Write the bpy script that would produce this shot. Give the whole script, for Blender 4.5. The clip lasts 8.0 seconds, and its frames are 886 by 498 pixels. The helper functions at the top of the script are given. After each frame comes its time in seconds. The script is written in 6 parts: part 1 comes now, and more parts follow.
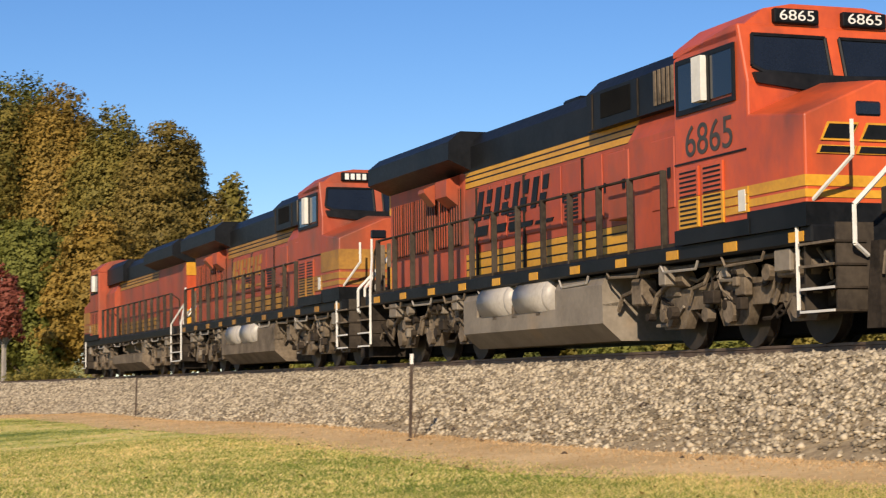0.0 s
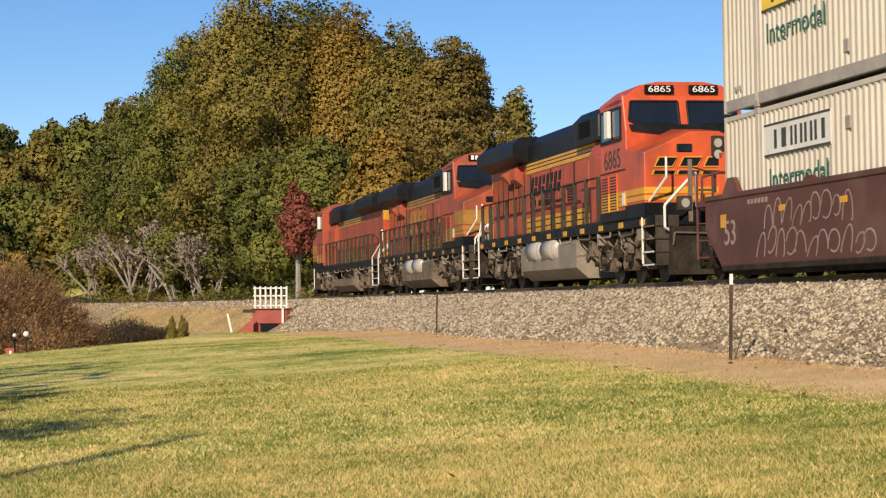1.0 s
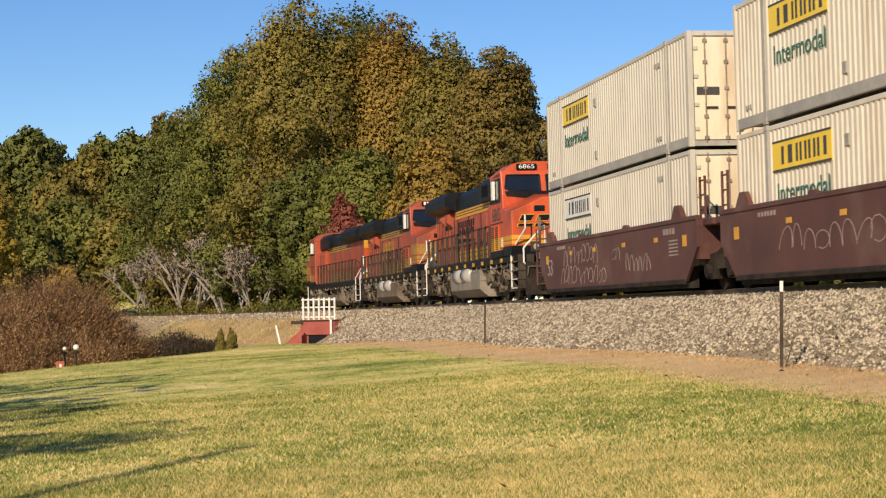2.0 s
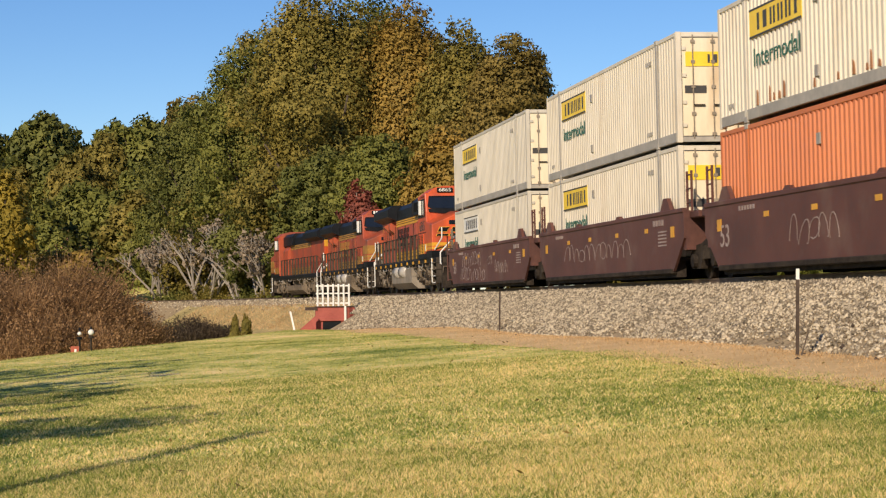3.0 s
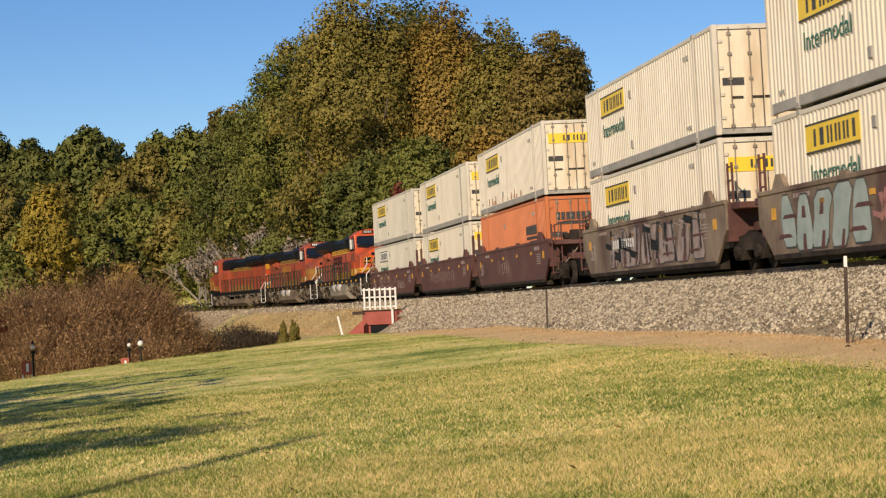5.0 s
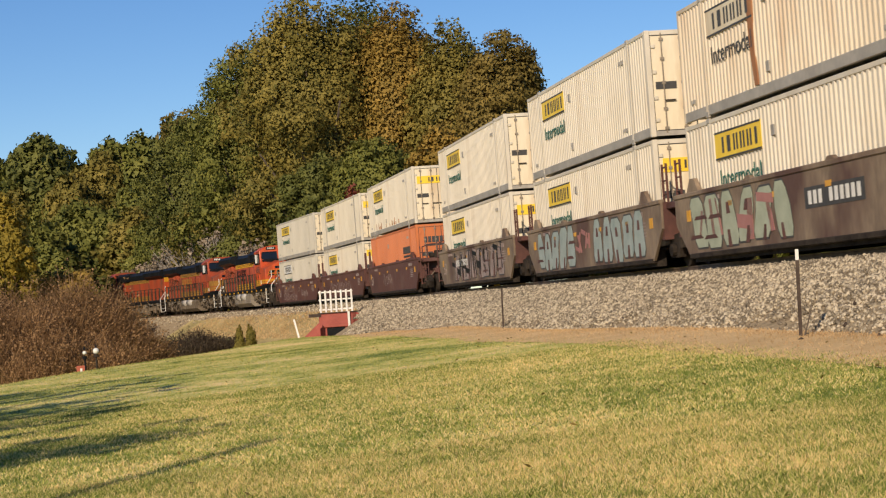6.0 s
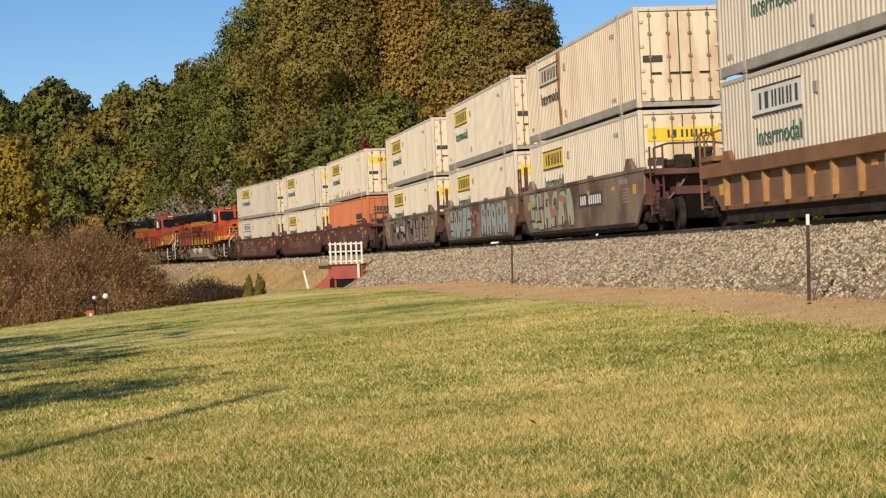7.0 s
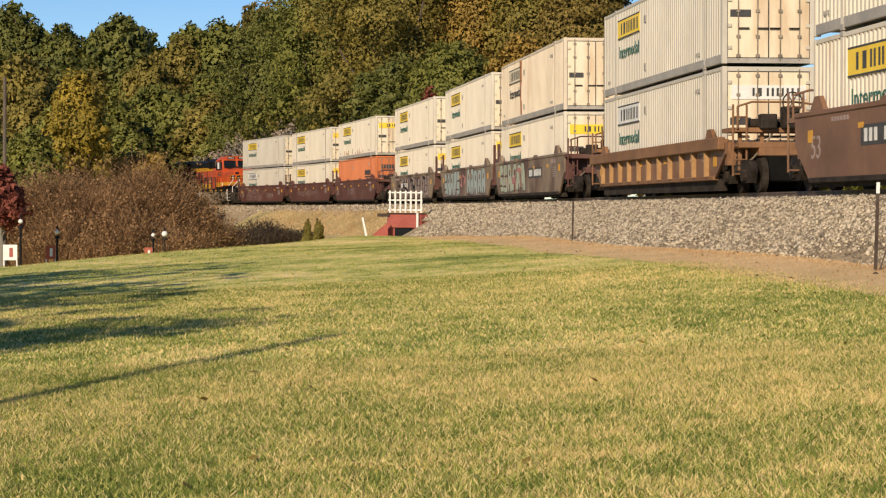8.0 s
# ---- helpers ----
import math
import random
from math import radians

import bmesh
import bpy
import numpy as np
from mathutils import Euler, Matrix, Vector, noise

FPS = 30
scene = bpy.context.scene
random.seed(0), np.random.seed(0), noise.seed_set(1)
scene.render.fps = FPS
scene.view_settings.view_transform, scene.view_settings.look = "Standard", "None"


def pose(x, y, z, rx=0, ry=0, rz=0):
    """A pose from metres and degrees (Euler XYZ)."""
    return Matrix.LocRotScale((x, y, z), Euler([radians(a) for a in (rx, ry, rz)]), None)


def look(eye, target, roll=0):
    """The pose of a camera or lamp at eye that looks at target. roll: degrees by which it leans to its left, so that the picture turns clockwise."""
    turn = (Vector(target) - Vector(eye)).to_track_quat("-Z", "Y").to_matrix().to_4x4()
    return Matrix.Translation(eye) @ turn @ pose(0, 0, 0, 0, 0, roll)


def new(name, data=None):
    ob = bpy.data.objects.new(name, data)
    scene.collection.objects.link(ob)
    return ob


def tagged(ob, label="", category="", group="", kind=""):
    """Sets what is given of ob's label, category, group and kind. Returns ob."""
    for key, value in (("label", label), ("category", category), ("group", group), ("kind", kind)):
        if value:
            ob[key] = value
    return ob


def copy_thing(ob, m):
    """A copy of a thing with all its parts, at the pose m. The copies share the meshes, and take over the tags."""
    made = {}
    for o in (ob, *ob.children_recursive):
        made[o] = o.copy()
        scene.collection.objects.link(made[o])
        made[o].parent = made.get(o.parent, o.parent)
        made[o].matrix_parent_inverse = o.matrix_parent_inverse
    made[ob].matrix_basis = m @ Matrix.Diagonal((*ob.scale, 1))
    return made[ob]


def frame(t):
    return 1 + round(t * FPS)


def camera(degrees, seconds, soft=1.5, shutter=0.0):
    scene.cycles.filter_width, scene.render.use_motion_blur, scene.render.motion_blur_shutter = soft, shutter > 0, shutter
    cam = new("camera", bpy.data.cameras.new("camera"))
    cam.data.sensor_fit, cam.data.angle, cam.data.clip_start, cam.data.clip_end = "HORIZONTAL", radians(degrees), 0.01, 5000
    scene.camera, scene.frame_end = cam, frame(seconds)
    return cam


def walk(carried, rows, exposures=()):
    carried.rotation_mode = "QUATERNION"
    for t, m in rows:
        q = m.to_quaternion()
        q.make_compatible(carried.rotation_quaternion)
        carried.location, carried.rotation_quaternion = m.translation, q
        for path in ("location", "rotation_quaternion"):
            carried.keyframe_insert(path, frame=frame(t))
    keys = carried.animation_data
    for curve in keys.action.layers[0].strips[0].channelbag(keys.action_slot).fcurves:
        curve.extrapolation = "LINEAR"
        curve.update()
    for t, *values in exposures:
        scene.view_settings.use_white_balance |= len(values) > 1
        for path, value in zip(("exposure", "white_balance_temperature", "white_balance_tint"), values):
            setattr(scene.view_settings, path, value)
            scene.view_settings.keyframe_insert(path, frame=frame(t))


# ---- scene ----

# ---------------------------------------------------------------- camera
EYE = 1.6
cam = camera(26.24, 8.0, soft=1.2, shutter=0.1)
# seconds, yaw to the left, pitch up, roll, and the small sway of the carrier
VIEW = [
    (0.0, -10.67, 4.22, -0.29, 0.424, -0.675, -0.118), (0.2, -8.05, 3.42, -0.25, 0.26, -0.40, -0.03),
    (0.5, -5.32, 2.36, -0.18, 0.077, -0.108, 0.057), (1.0, -2.19, 1.64, -0.55, -0.016, 0.005, 0.029),
    (1.5, -1.11, 1.98, -0.95, -0.023, 0.024, 0.027), (3.0, -0.34, 1.58, -0.78, -0.049, 0.084, 0.015),
    (3.5, -0.01, 1.20, -0.60, -0.057, 0.082, 0.012), (4.0, 0.61, 1.17, -0.87, -0.074, 0.062, 0.006),
    (5.5, 0.50, 1.81, -3.57, -0.036, 0.086, -0.006), (6.0, -0.32, 1.59, -3.84, -0.019, 0.062, 0.0),
    (6.5, -0.64, 0.99, -3.26, -0.022, 0.036, -0.006), (7.0, 0.07, 0.25, -2.25, -0.025, -0.005, 0.001),
    (7.5, 0.57, -0.46, -1.04, -0.061, 0.100, 0.008), (8.0, 1.83, -1.16, 0.33, -0.092, 0.258, -0.019)]


def view_pose(yaw, pitch, roll, x, y, z):
    a, b = radians(yaw), radians(pitch)
    eye = Vector((x, y, EYE + z))
    return look(eye, eye + Vector((-math.sin(a) * math.cos(b), math.cos(a) * math.cos(b), math.sin(b))), roll)


walk(cam, [(t, view_pose(*row)) for t, *row in VIEW], [(0.0, 0.20), (2.0, 0.15), (3.5, 0.10), (5.5, 0.0), (7.0, -0.02), (8.0, 0.12)])

# ---------------------------------------------------------------- light
SUN_AZ, SUN_EL = 21.0, 26.0      # degrees to the left of straight behind the camera, and above the horizon
sun_way = Vector((-math.sin(radians(SUN_AZ)) * math.cos(radians(SUN_EL)), -math.cos(radians(SUN_AZ)) * math.cos(radians(SUN_EL)), math.sin(radians(SUN_EL))))
world = bpy.data.worlds.new("sky")
scene.world = world
world.use_nodes = True
sky = world.node_tree.nodes.new("ShaderNodeTexSky")
sky.sky_type, sky.sun_disc = "NISHITA", False
sky.sun_elevation, sky.sun_rotation = radians(SUN_EL), math.atan2(sun_way.x, sun_way.y)
sky.air_density, sky.dust_density, sky.ozone_density = 1.0, 0.0, 3.0
sky.altitude = 1500
vivid = world.node_tree.nodes.new("ShaderNodeHueSaturation")
vivid.inputs["Saturation"].default_value, vivid.inputs["Hue"].default_value = 1.22, 0.509
world.node_tree.links.new(sky.outputs[0], vivid.inputs["Color"])
world.node_tree.links.new(vivid.outputs[0], world.node_tree.nodes["Background"].inputs[0])
world.node_tree.nodes["Background"].inputs[1].default_value = 0.10
sun = new("sun", bpy.data.lights.new("sun", "SUN"))
sun.data.energy, sun.data.angle, sun.data.color = 4.8, radians(0.53), (1.0, 0.83, 0.62)
sun.matrix_world = look(sun_way * 100, (0, 0, 0))


# ---------------------------------------------------------------- materials
def surface(name, low, high, scale=2.0, rough=0.6, metal=0.0, bump=0.0, fine=30.0, stretch=(1, 1, 1), island=0.0, obrand=0.0, spot=None, spot_scale=1.0, spot_cut=(0.55, 0.7)):
    """Two colours mixed by a broad and a fine noise, with relief; island or obrand: how far each piece differs."""
    m = bpy.data.materials.new(name)
    m.use_nodes = True
    n, l = m.node_tree.nodes, m.node_tree.links
    b = n["Principled BSDF"]
    b.inputs["Metallic"].default_value = metal
    co = n.new("ShaderNodeTexCoord")
    mp = n.new("ShaderNodeMapping")
    mp.inputs["Scale"].default_value = stretch
    l.new(co.outputs["Object"], mp.inputs[0])
    n1 = n.new("ShaderNodeTexNoise")
    n1.inputs["Scale"].default_value, n1.inputs["Detail"].default_value = scale, 5
    n2 = n.new("ShaderNodeTexNoise")
    n2.inputs["Scale"].default_value, n2.inputs["Detail"].default_value = fine, 3
    l.new(mp.outputs[0], n1.inputs["Vector"])
    l.new(mp.outputs[0], n2.inputs["Vector"])
    ad = n.new("ShaderNodeMath")
    ad.operation = "MULTIPLY_ADD"
    ad.inputs[1].default_value, ad.inputs[2].default_value = 0.5, 0.0
    l.new(n2.outputs[0], ad.inputs[0])
    sm = n.new("ShaderNodeMath")
    sm.operation = "MULTIPLY_ADD"
    sm.inputs[1].default_value = 0.9
    l.new(n1.outputs[0], sm.inputs[0])
    l.new(ad.outputs[0], sm.inputs[2])
    last = sm.outputs[0]
    if island or obrand:
        src = n.new("ShaderNodeNewGeometry").outputs["Random Per Island"] if island else n.new("ShaderNodeObjectInfo").outputs["Random"]
        k = n.new("ShaderNodeMath")
        k.operation = "MULTIPLY_ADD"
        k.inputs[1].default_value = island or obrand
        l.new(src, k.inputs[0])
        sh = n.new("ShaderNodeMath")
        sh.operation = "SUBTRACT"
        sh.inputs[1].default_value = (island or obrand) / 2
        l.new(last, sh.inputs[0])
        l.new(sh.outputs[0], k.inputs[2])
        last = k.outputs[0]
    rp = n.new("ShaderNodeValToRGB")
    rp.color_ramp.elements[0].position, rp.color_ramp.elements[1].position = 0.42, 0.98
    rp.color_ramp.elements[0].color, rp.color_ramp.elements[1].color = (*low, 1), (*high, 1)
    l.new(last, rp.inputs[0])
    col = rp.outputs[0]
    if spot:
        n3 = n.new("ShaderNodeTexNoise")
        n3.inputs["Scale"].default_value, n3.inputs["Detail"].default_value = spot_scale, 6
        l.new(mp.outputs[0], n3.inputs["Vector"])
        r3 = n.new("ShaderNodeValToRGB")
        r3.color_ramp.elements[0].position, r3.color_ramp.elements[1].position = spot_cut
        l.new(n3.outputs[0], r3.inputs[0])
        mx = n.new("ShaderNodeMix")
        mx.data_type = "RGBA"
        mx.inputs[7].default_value = (*spot, 1)
        l.new(r3.outputs[0], mx.inputs[0])
        l.new(col, mx.inputs[6])
        col = mx.outputs[2]
    l.new(col, b.inputs["Base Color"])
    rr = n.new("ShaderNodeMapRange")
    rr.inputs[3].default_value, rr.inputs[4].default_value = max(rough - 0.1, 0.02), min(rough + 0.12, 1)
    l.new(n2.outputs[0], rr.inputs[0])
    l.new(rr.outputs[0], b.inputs["Roughness"])
    if bump:
        bp = n.new("ShaderNodeBump")
        bp.inputs["Strength"].default_value, bp.inputs["Distance"].default_value = min(bump, 1), 0.02
        l.new(n2.outputs[0], bp.inputs["Height"])
        l.new(bp.outputs[0], b.inputs["Normal"])
    return m


def leafy(name, low, high, island=0.26, through_light=0.28):
    m = surface(name, low, high, 0.35, 0.65, island=island, fine=3.0)
    b = m.node_tree.nodes["Principled BSDF"]
    b.inputs["Specular IOR Level"].default_value = 0.2
    tr = m.node_tree.nodes.new("ShaderNodeBsdfTranslucent")
    mx = m.node_tree.nodes.new("ShaderNodeMixShader")
    mx.inputs[0].default_value = through_light
    m.node_tree.links.new(b.inputs["Base Color"].links[0].from_socket, tr.inputs[0])
    m.node_tree.links.new(b.outputs[0], mx.inputs[1])
    m.node_tree.links.new(tr.outputs[0], mx.inputs[2])
    m.node_tree.links.new(mx.outputs[0], m.node_tree.nodes["Material Output"].inputs[0])
    return m


def turf(name, island, through_light):
    """Mown grass: green, olive and straw in broad drifts and small patches; blades differ by island."""
    m = bpy.data.materials.new(name)
    m.use_nodes = True
    n, l = m.node_tree.nodes, m.node_tree.links
    b = n["Principled BSDF"]
    b.inputs["Roughness"].default_value, b.inputs["Specular IOR Level"].default_value = 0.85, 0.15
    co = n.new("ShaderNodeTexCoord").outputs["Object"]
    total = None
    for scale, detail, weight in ((0.10, 2, 0.80), (0.45, 4, 0.85), (2.4, 5, 0.90)):
        t = n.new("ShaderNodeTexNoise")
        t.inputs["Scale"].default_value, t.inputs["Detail"].default_value = scale, detail
        l.new(co, t.inputs["Vector"])
        k = n.new("ShaderNodeMath")
        k.operation = "MULTIPLY_ADD"
        k.inputs[1].default_value = weight
        k.inputs[2].default_value = 0.5 - 0.5 * (0.80 + 0.85 + 0.90)
        l.new(t.outputs[0], k.inputs[0])
        if total:
            k.inputs[2].default_value = 0.0
            l.new(total, k.inputs[2])
        total = k.outputs[0]
    if island:
        k = n.new("ShaderNodeMath")
        k.operation = "MULTIPLY_ADD"
        k.inputs[1].default_value = island
        l.new(n.new("ShaderNodeNewGeometry").outputs["Random Per Island"], k.inputs[0])
        sh = n.new("ShaderNodeMath")
        sh.operation = "SUBTRACT"
        sh.inputs[1].default_value = island / 2
        l.new(total, sh.inputs[0])
        l.new(sh.outputs[0], k.inputs[2])
        total = k.outputs[0]
    rp = n.new("ShaderNodeValToRGB")
    e = rp.color_ramp.elements
    e[0].position, e[0].color = 0.22, (0.170, 0.225, 0.045, 1)
    e[1].position, e[1].color = 0.82, (0.88, 0.68, 0.32, 1)
    mid = e.new(0.50)
    mid.color = (0.51, 0.495, 0.132, 1)
    l.new(total, rp.inputs[0])
    l.new(rp.outputs[0], b.inputs["Base Color"])
    if through_light:
        tr = n.new("ShaderNodeBsdfTranslucent")
        mx = n.new("ShaderNodeMixShader")
        mx.inputs[0].default_value = through_light
        l.new(rp.outputs[0], tr.inputs[0])
        l.new(b.outputs[0], mx.inputs[1])
        l.new(tr.outputs[0], mx.inputs[2])
        l.new(mx.outputs[0], n["Material Output"].inputs[0])
    return m


M_ORANGE = surface("orange_paint", (0.40, 0.060, 0.020), (0.66, 0.105, 0.026), 0.7, 0.42, fine=9, stretch=(1, 1, 0.6), spot=(0.13, 0.045, 0.03), spot_scale=0.9, spot_cut=(0.50, 0.80))
M_HOOD = surface("dusty_orange_hood_paint", (0.30, 0.052, 0.027), (0.52, 0.092, 0.037), 0.7, 0.55, fine=9, stretch=(1, 1, 0.6), spot=(0.14, 0.06, 0.04), spot_scale=0.9, spot_cut=(0.48, 0.78))
M_FADED = surface("faded_orange_paint", (0.27, 0.046, 0.020), (0.46, 0.085, 0.029), 0.7, 0.5, fine=9, stretch=(1, 1, 0.6), spot=(0.12, 0.06, 0.04), spot_scale=0.9, spot_cut=(0.46, 0.76))
M_YELLOW = surface("yellow_paint", (0.50, 0.23, 0.018), (0.74, 0.38, 0.03), 1.5, 0.45, fine=12)
M_BLACK = surface("black_paint", (0.004, 0.005, 0.006), (0.017, 0.018, 0.021), 1.2, 0.45, fine=10)
M_GRIME = surface("grimy_steel", (0.009, 0.007, 0.006), (0.062, 0.048, 0.036), 2.5, 0.75, fine=14, bump=0.4)
M_DUST = surface("dusty_grey_steel", (0.055, 0.042, 0.030), (0.27, 0.212, 0.152), 1.6, 0.6, fine=14, bump=0.2)
M_FUEL = surface("dull_grey_tank_paint", (0.155, 0.128, 0.098), (0.31, 0.262, 0.205), 1.2, 0.55, fine=12, spot=(0.38, 0.24, 0.12), spot_scale=0.7, spot_cut=(0.62, 0.85))
M_DULLYELLOW = surface("faded_yellow_paint", (0.20, 0.095, 0.022), (0.46, 0.23, 0.035), 1.5, 0.55, fine=12)
# near-black colour that stands for shade in hollows and behind running gear
M_SHADE = surface("hollow_shade_black", (0.003, 0.003, 0.003), (0.010, 0.009, 0.008), 2.0, 0.9)
M_TANK = surface("grey_air_tank", (0.27, 0.245, 0.215), (0.46, 0.425, 0.38), 2.0, 0.4, fine=14)
M_WHITE = surface("white_paint", (0.62, 0.60, 0.55), (0.82, 0.80, 0.75), 2.0, 0.5, fine=14)
M_GLASS = surface("dark_cab_glass", (0.008, 0.011, 0.016), (0.015, 0.02, 0.03), 1.0, 0.08)
M_STEEL = surface("wheel_steel", (0.016, 0.012, 0.009), (0.060, 0.046, 0.035), 4, 0.6, 0.2)
M_STAIR = surface("dirty_brown_grey_paint", (0.022, 0.018, 0.015), (0.085, 0.068, 0.052), 1.6, 0.65, fine=12)
M_RAIL = surface("rail_steel", (0.10, 0.06, 0.04), (0.25, 0.18, 0.13), 4, 0.5, 0.5)
M_BOX = surface("white_container_paint", (0.54, 0.480, 0.375), (0.71, 0.638, 0.52), 0.6, 0.5, fine=6, stretch=(1, 1, 0.35), spot=(0.44, 0.35, 0.24), spot_scale=0.9, spot_cut=(0.56, 0.86), obrand=0.10)
M_BOXGREY = surface("greyed_white_container_paint", (0.43, 0.392, 0.318), (0.59, 0.540, 0.450), 0.6, 0.5, fine=6, stretch=(1, 1, 0.35))
M_BOXTAN = surface("cream_stained_paint", (0.55, 0.455, 0.325), (0.71, 0.61, 0.47), 0.6, 0.5, fine=6, stretch=(1, 1, 0.35), spot=(0.45, 0.31, 0.18), spot_scale=0.8, spot_cut=(0.52, 0.80))
M_BOXDOOR = surface("rust_stained_door_paint", (0.66, 0.545, 0.37), (0.82, 0.72, 0.53), 0.9, 0.5, fine=8, stretch=(1, 1, 0.25), spot=(0.44, 0.25, 0.11), spot_scale=1.1, spot_cut=(0.50, 0.78))
M_BOXRAIL = surface("grey_container_rail", (0.27, 0.245, 0.21), (0.45, 0.41, 0.355), 1.0, 0.5, fine=8)
M_ROD = surface("worn_door_rod", (0.13, 0.10, 0.07), (0.34, 0.28, 0.21), 2.0, 0.6, fine=10)
M_BOXORANGE = surface("orange_container_paint", (0.46, 0.13, 0.040), (0.62, 0.19, 0.06), 0.6, 0.5, fine=6, stretch=(1, 1, 0.35))
M_PLATE = surface("yellow_plate", (0.78, 0.50, 0.025), (0.90, 0.64, 0.05), 2, 0.5)
M_INK = surface("black_lettering", (0.03, 0.03, 0.03), (0.07, 0.065, 0.06), 6, 0.6)
M_GREEN = surface("green_lettering", (0.02, 0.10, 0.075), (0.04, 0.17, 0.12), 6, 0.6)
M_RUST = surface("rust_stain", (0.22, 0.08, 0.03), (0.42, 0.20, 0.09), 3, 0.8, fine=20, stretch=(1, 1, 0.2))
M_BROWN = surface("brown_car_paint", (0.064, 0.023, 0.017), (0.140, 0.052, 0.037), 0.7, 0.6, fine=8, spot=(0.16, 0.10, 0.075), spot_scale=0.9, spot_cut=(0.55, 0.85))
M_BROWN2 = surface("weathered_brown_car_paint", (0.105, 0.070, 0.046), (0.34, 0.255, 0.170), 0.9, 0.65, fine=7, stretch=(1, 1, 0.5), spot=(0.095, 0.048, 0.034), spot_scale=0.55, spot_cut=(0.46, 0.64))
M_OCHRE = surface("rusty_ochre_car_paint", (0.13, 0.060, 0.024), (0.29, 0.145, 0.060), 0.9, 0.65, fine=8, spot=(0.10, 0.05, 0.03), spot_scale=1.2, spot_cut=(0.55, 0.75))
M_TANBROWN = surface("tan_brown_car_paint", (0.12, 0.060, 0.032), (0.24, 0.125, 0.07), 0.7, 0.6, fine=8, spot=(0.30, 0.18, 0.10), spot_scale=0.8, spot_cut=(0.55, 0.85))
M_OCHRERIB = surface("pale_ochre_rib_paint", (0.26, 0.135, 0.05), (0.46, 0.27, 0.11), 1.2, 0.6, fine=9)
M_TEAL = surface("pale_teal_spray_paint", (0.21, 0.27, 0.25), (0.40, 0.45, 0.42), 2, 0.6)
M_SAGE = surface("dull_sage_spray_paint", (0.27, 0.30, 0.215), (0.45, 0.48, 0.36), 2, 0.6)
M_PINK = surface("dull_pink_spray_paint", (0.30, 0.12, 0.11), (0.42, 0.20, 0.17), 2, 0.6)
M_CHALK = surface("pale_chalk_paint", (0.20, 0.145, 0.125), (0.38, 0.30, 0.27), 3, 0.7)
M_REDPAINT = surface("faded_red_wood_paint", (0.26, 0.055, 0.04), (0.40, 0.10, 0.075), 1.5, 0.7, fine=12, bump=0.3)
M_STONE = surface("ballast_stone", (0.160, 0.130, 0.092), (0.57, 0.480, 0.345), 6, 0.85, island=0.75, fine=30)
M_BED = surface("ballast_bed", (0.19, 0.142, 0.086), (0.48, 0.375, 0.235), 5, 0.9, fine=22, bump=1.0)
M_TIE = surface("creosoted_tie", (0.035, 0.025, 0.02), (0.10, 0.075, 0.06), 3, 0.8, fine=20, stretch=(0.2, 1, 1))
M_LAWN = turf("lawn", 0.0, 0.0)
M_BLADE = turf("grass_blades", 0.98, 0.36)
M_FARBLADE = turf("distant_grass_blades", 0.40, 0.42)
M_BANKTURF = surface("rough_bank_grass", (0.21, 0.175, 0.058), (0.54, 0.415, 0.175), 0.5, 0.9, fine=5, bump=0.6)
M_STRAW = leafy("dry_grass_blades", (0.50, 0.32, 0.15), (0.84, 0.61, 0.34), 0.5, 0.42)
M_VERGE = surface("dry_verge", (0.48, 0.315, 0.130), (0.80, 0.570, 0.285), 0.6, 0.9, fine=7, bump=0.6)
M_BARK = surface("bark", (0.06, 0.045, 0.035), (0.17, 0.135, 0.105), 3, 0.9, fine=15, stretch=(1, 1, 0.3), bump=0.5)
M_PALEBARK = surface("pale_bark", (0.20, 0.17, 0.14), (0.38, 0.34, 0.29), 3, 0.9, fine=15, stretch=(1, 1, 0.3), bump=0.3)
M_TWIG = leafy("brown_twigs", (0.155, 0.088, 0.040), (0.43, 0.260, 0.124), 0.6)
M_BRUSH = leafy("dark_brushwood", (0.035, 0.026, 0.018), (0.13, 0.095, 0.06), 0.6)
LEAF = {
    "olive": leafy("olive_leaves", (0.086, 0.086, 0.018), (0.354, 0.271, 0.064)),
    "dark": leafy("dark_green_leaves", (0.060, 0.076, 0.019), (0.226, 0.220, 0.054)),
    "green": leafy("green_leaves", (0.076, 0.093, 0.019), (0.286, 0.271, 0.061)),
    "gold": leafy("golden_leaves", (0.124, 0.093, 0.018), (0.458, 0.293, 0.067)),
    "yellow": leafy("yellow_leaves", (0.150, 0.122, 0.019), (0.459, 0.325, 0.049)),
    "bronze": leafy("bronze_leaves", (0.094, 0.076, 0.019), (0.326, 0.231, 0.060)),
    "red": leafy("red_leaves", (0.125, 0.036, 0.026), (0.370, 0.115, 0.075)),
    "grey": leafy("grey_twig_haze", (0.191, 0.151, 0.106), (0.501, 0.396, 0.286)),
}


for dull in (M_SHADE, M_GRIME, M_BLACK, M_STAIR, M_DUST, M_TIE, M_BED, M_STONE, M_BARK):
    dull.node_tree.nodes["Principled BSDF"].inputs["Specular IOR Level"].default_value = 0.12


# ---------------------------------------------------------------- mesh helpers
def part(name, bm, material, parent=None, label=""):
    me = bpy.data.meshes.new(name)
    bm.to_mesh(me)
    bm.free()
    for mm in (material if isinstance(material, (list, tuple)) else [material]):
        me.materials.append(mm)
    ob = new(name, me)
    if parent:
        ob.parent = parent
    if label:
        ob["label"] = label
    return ob


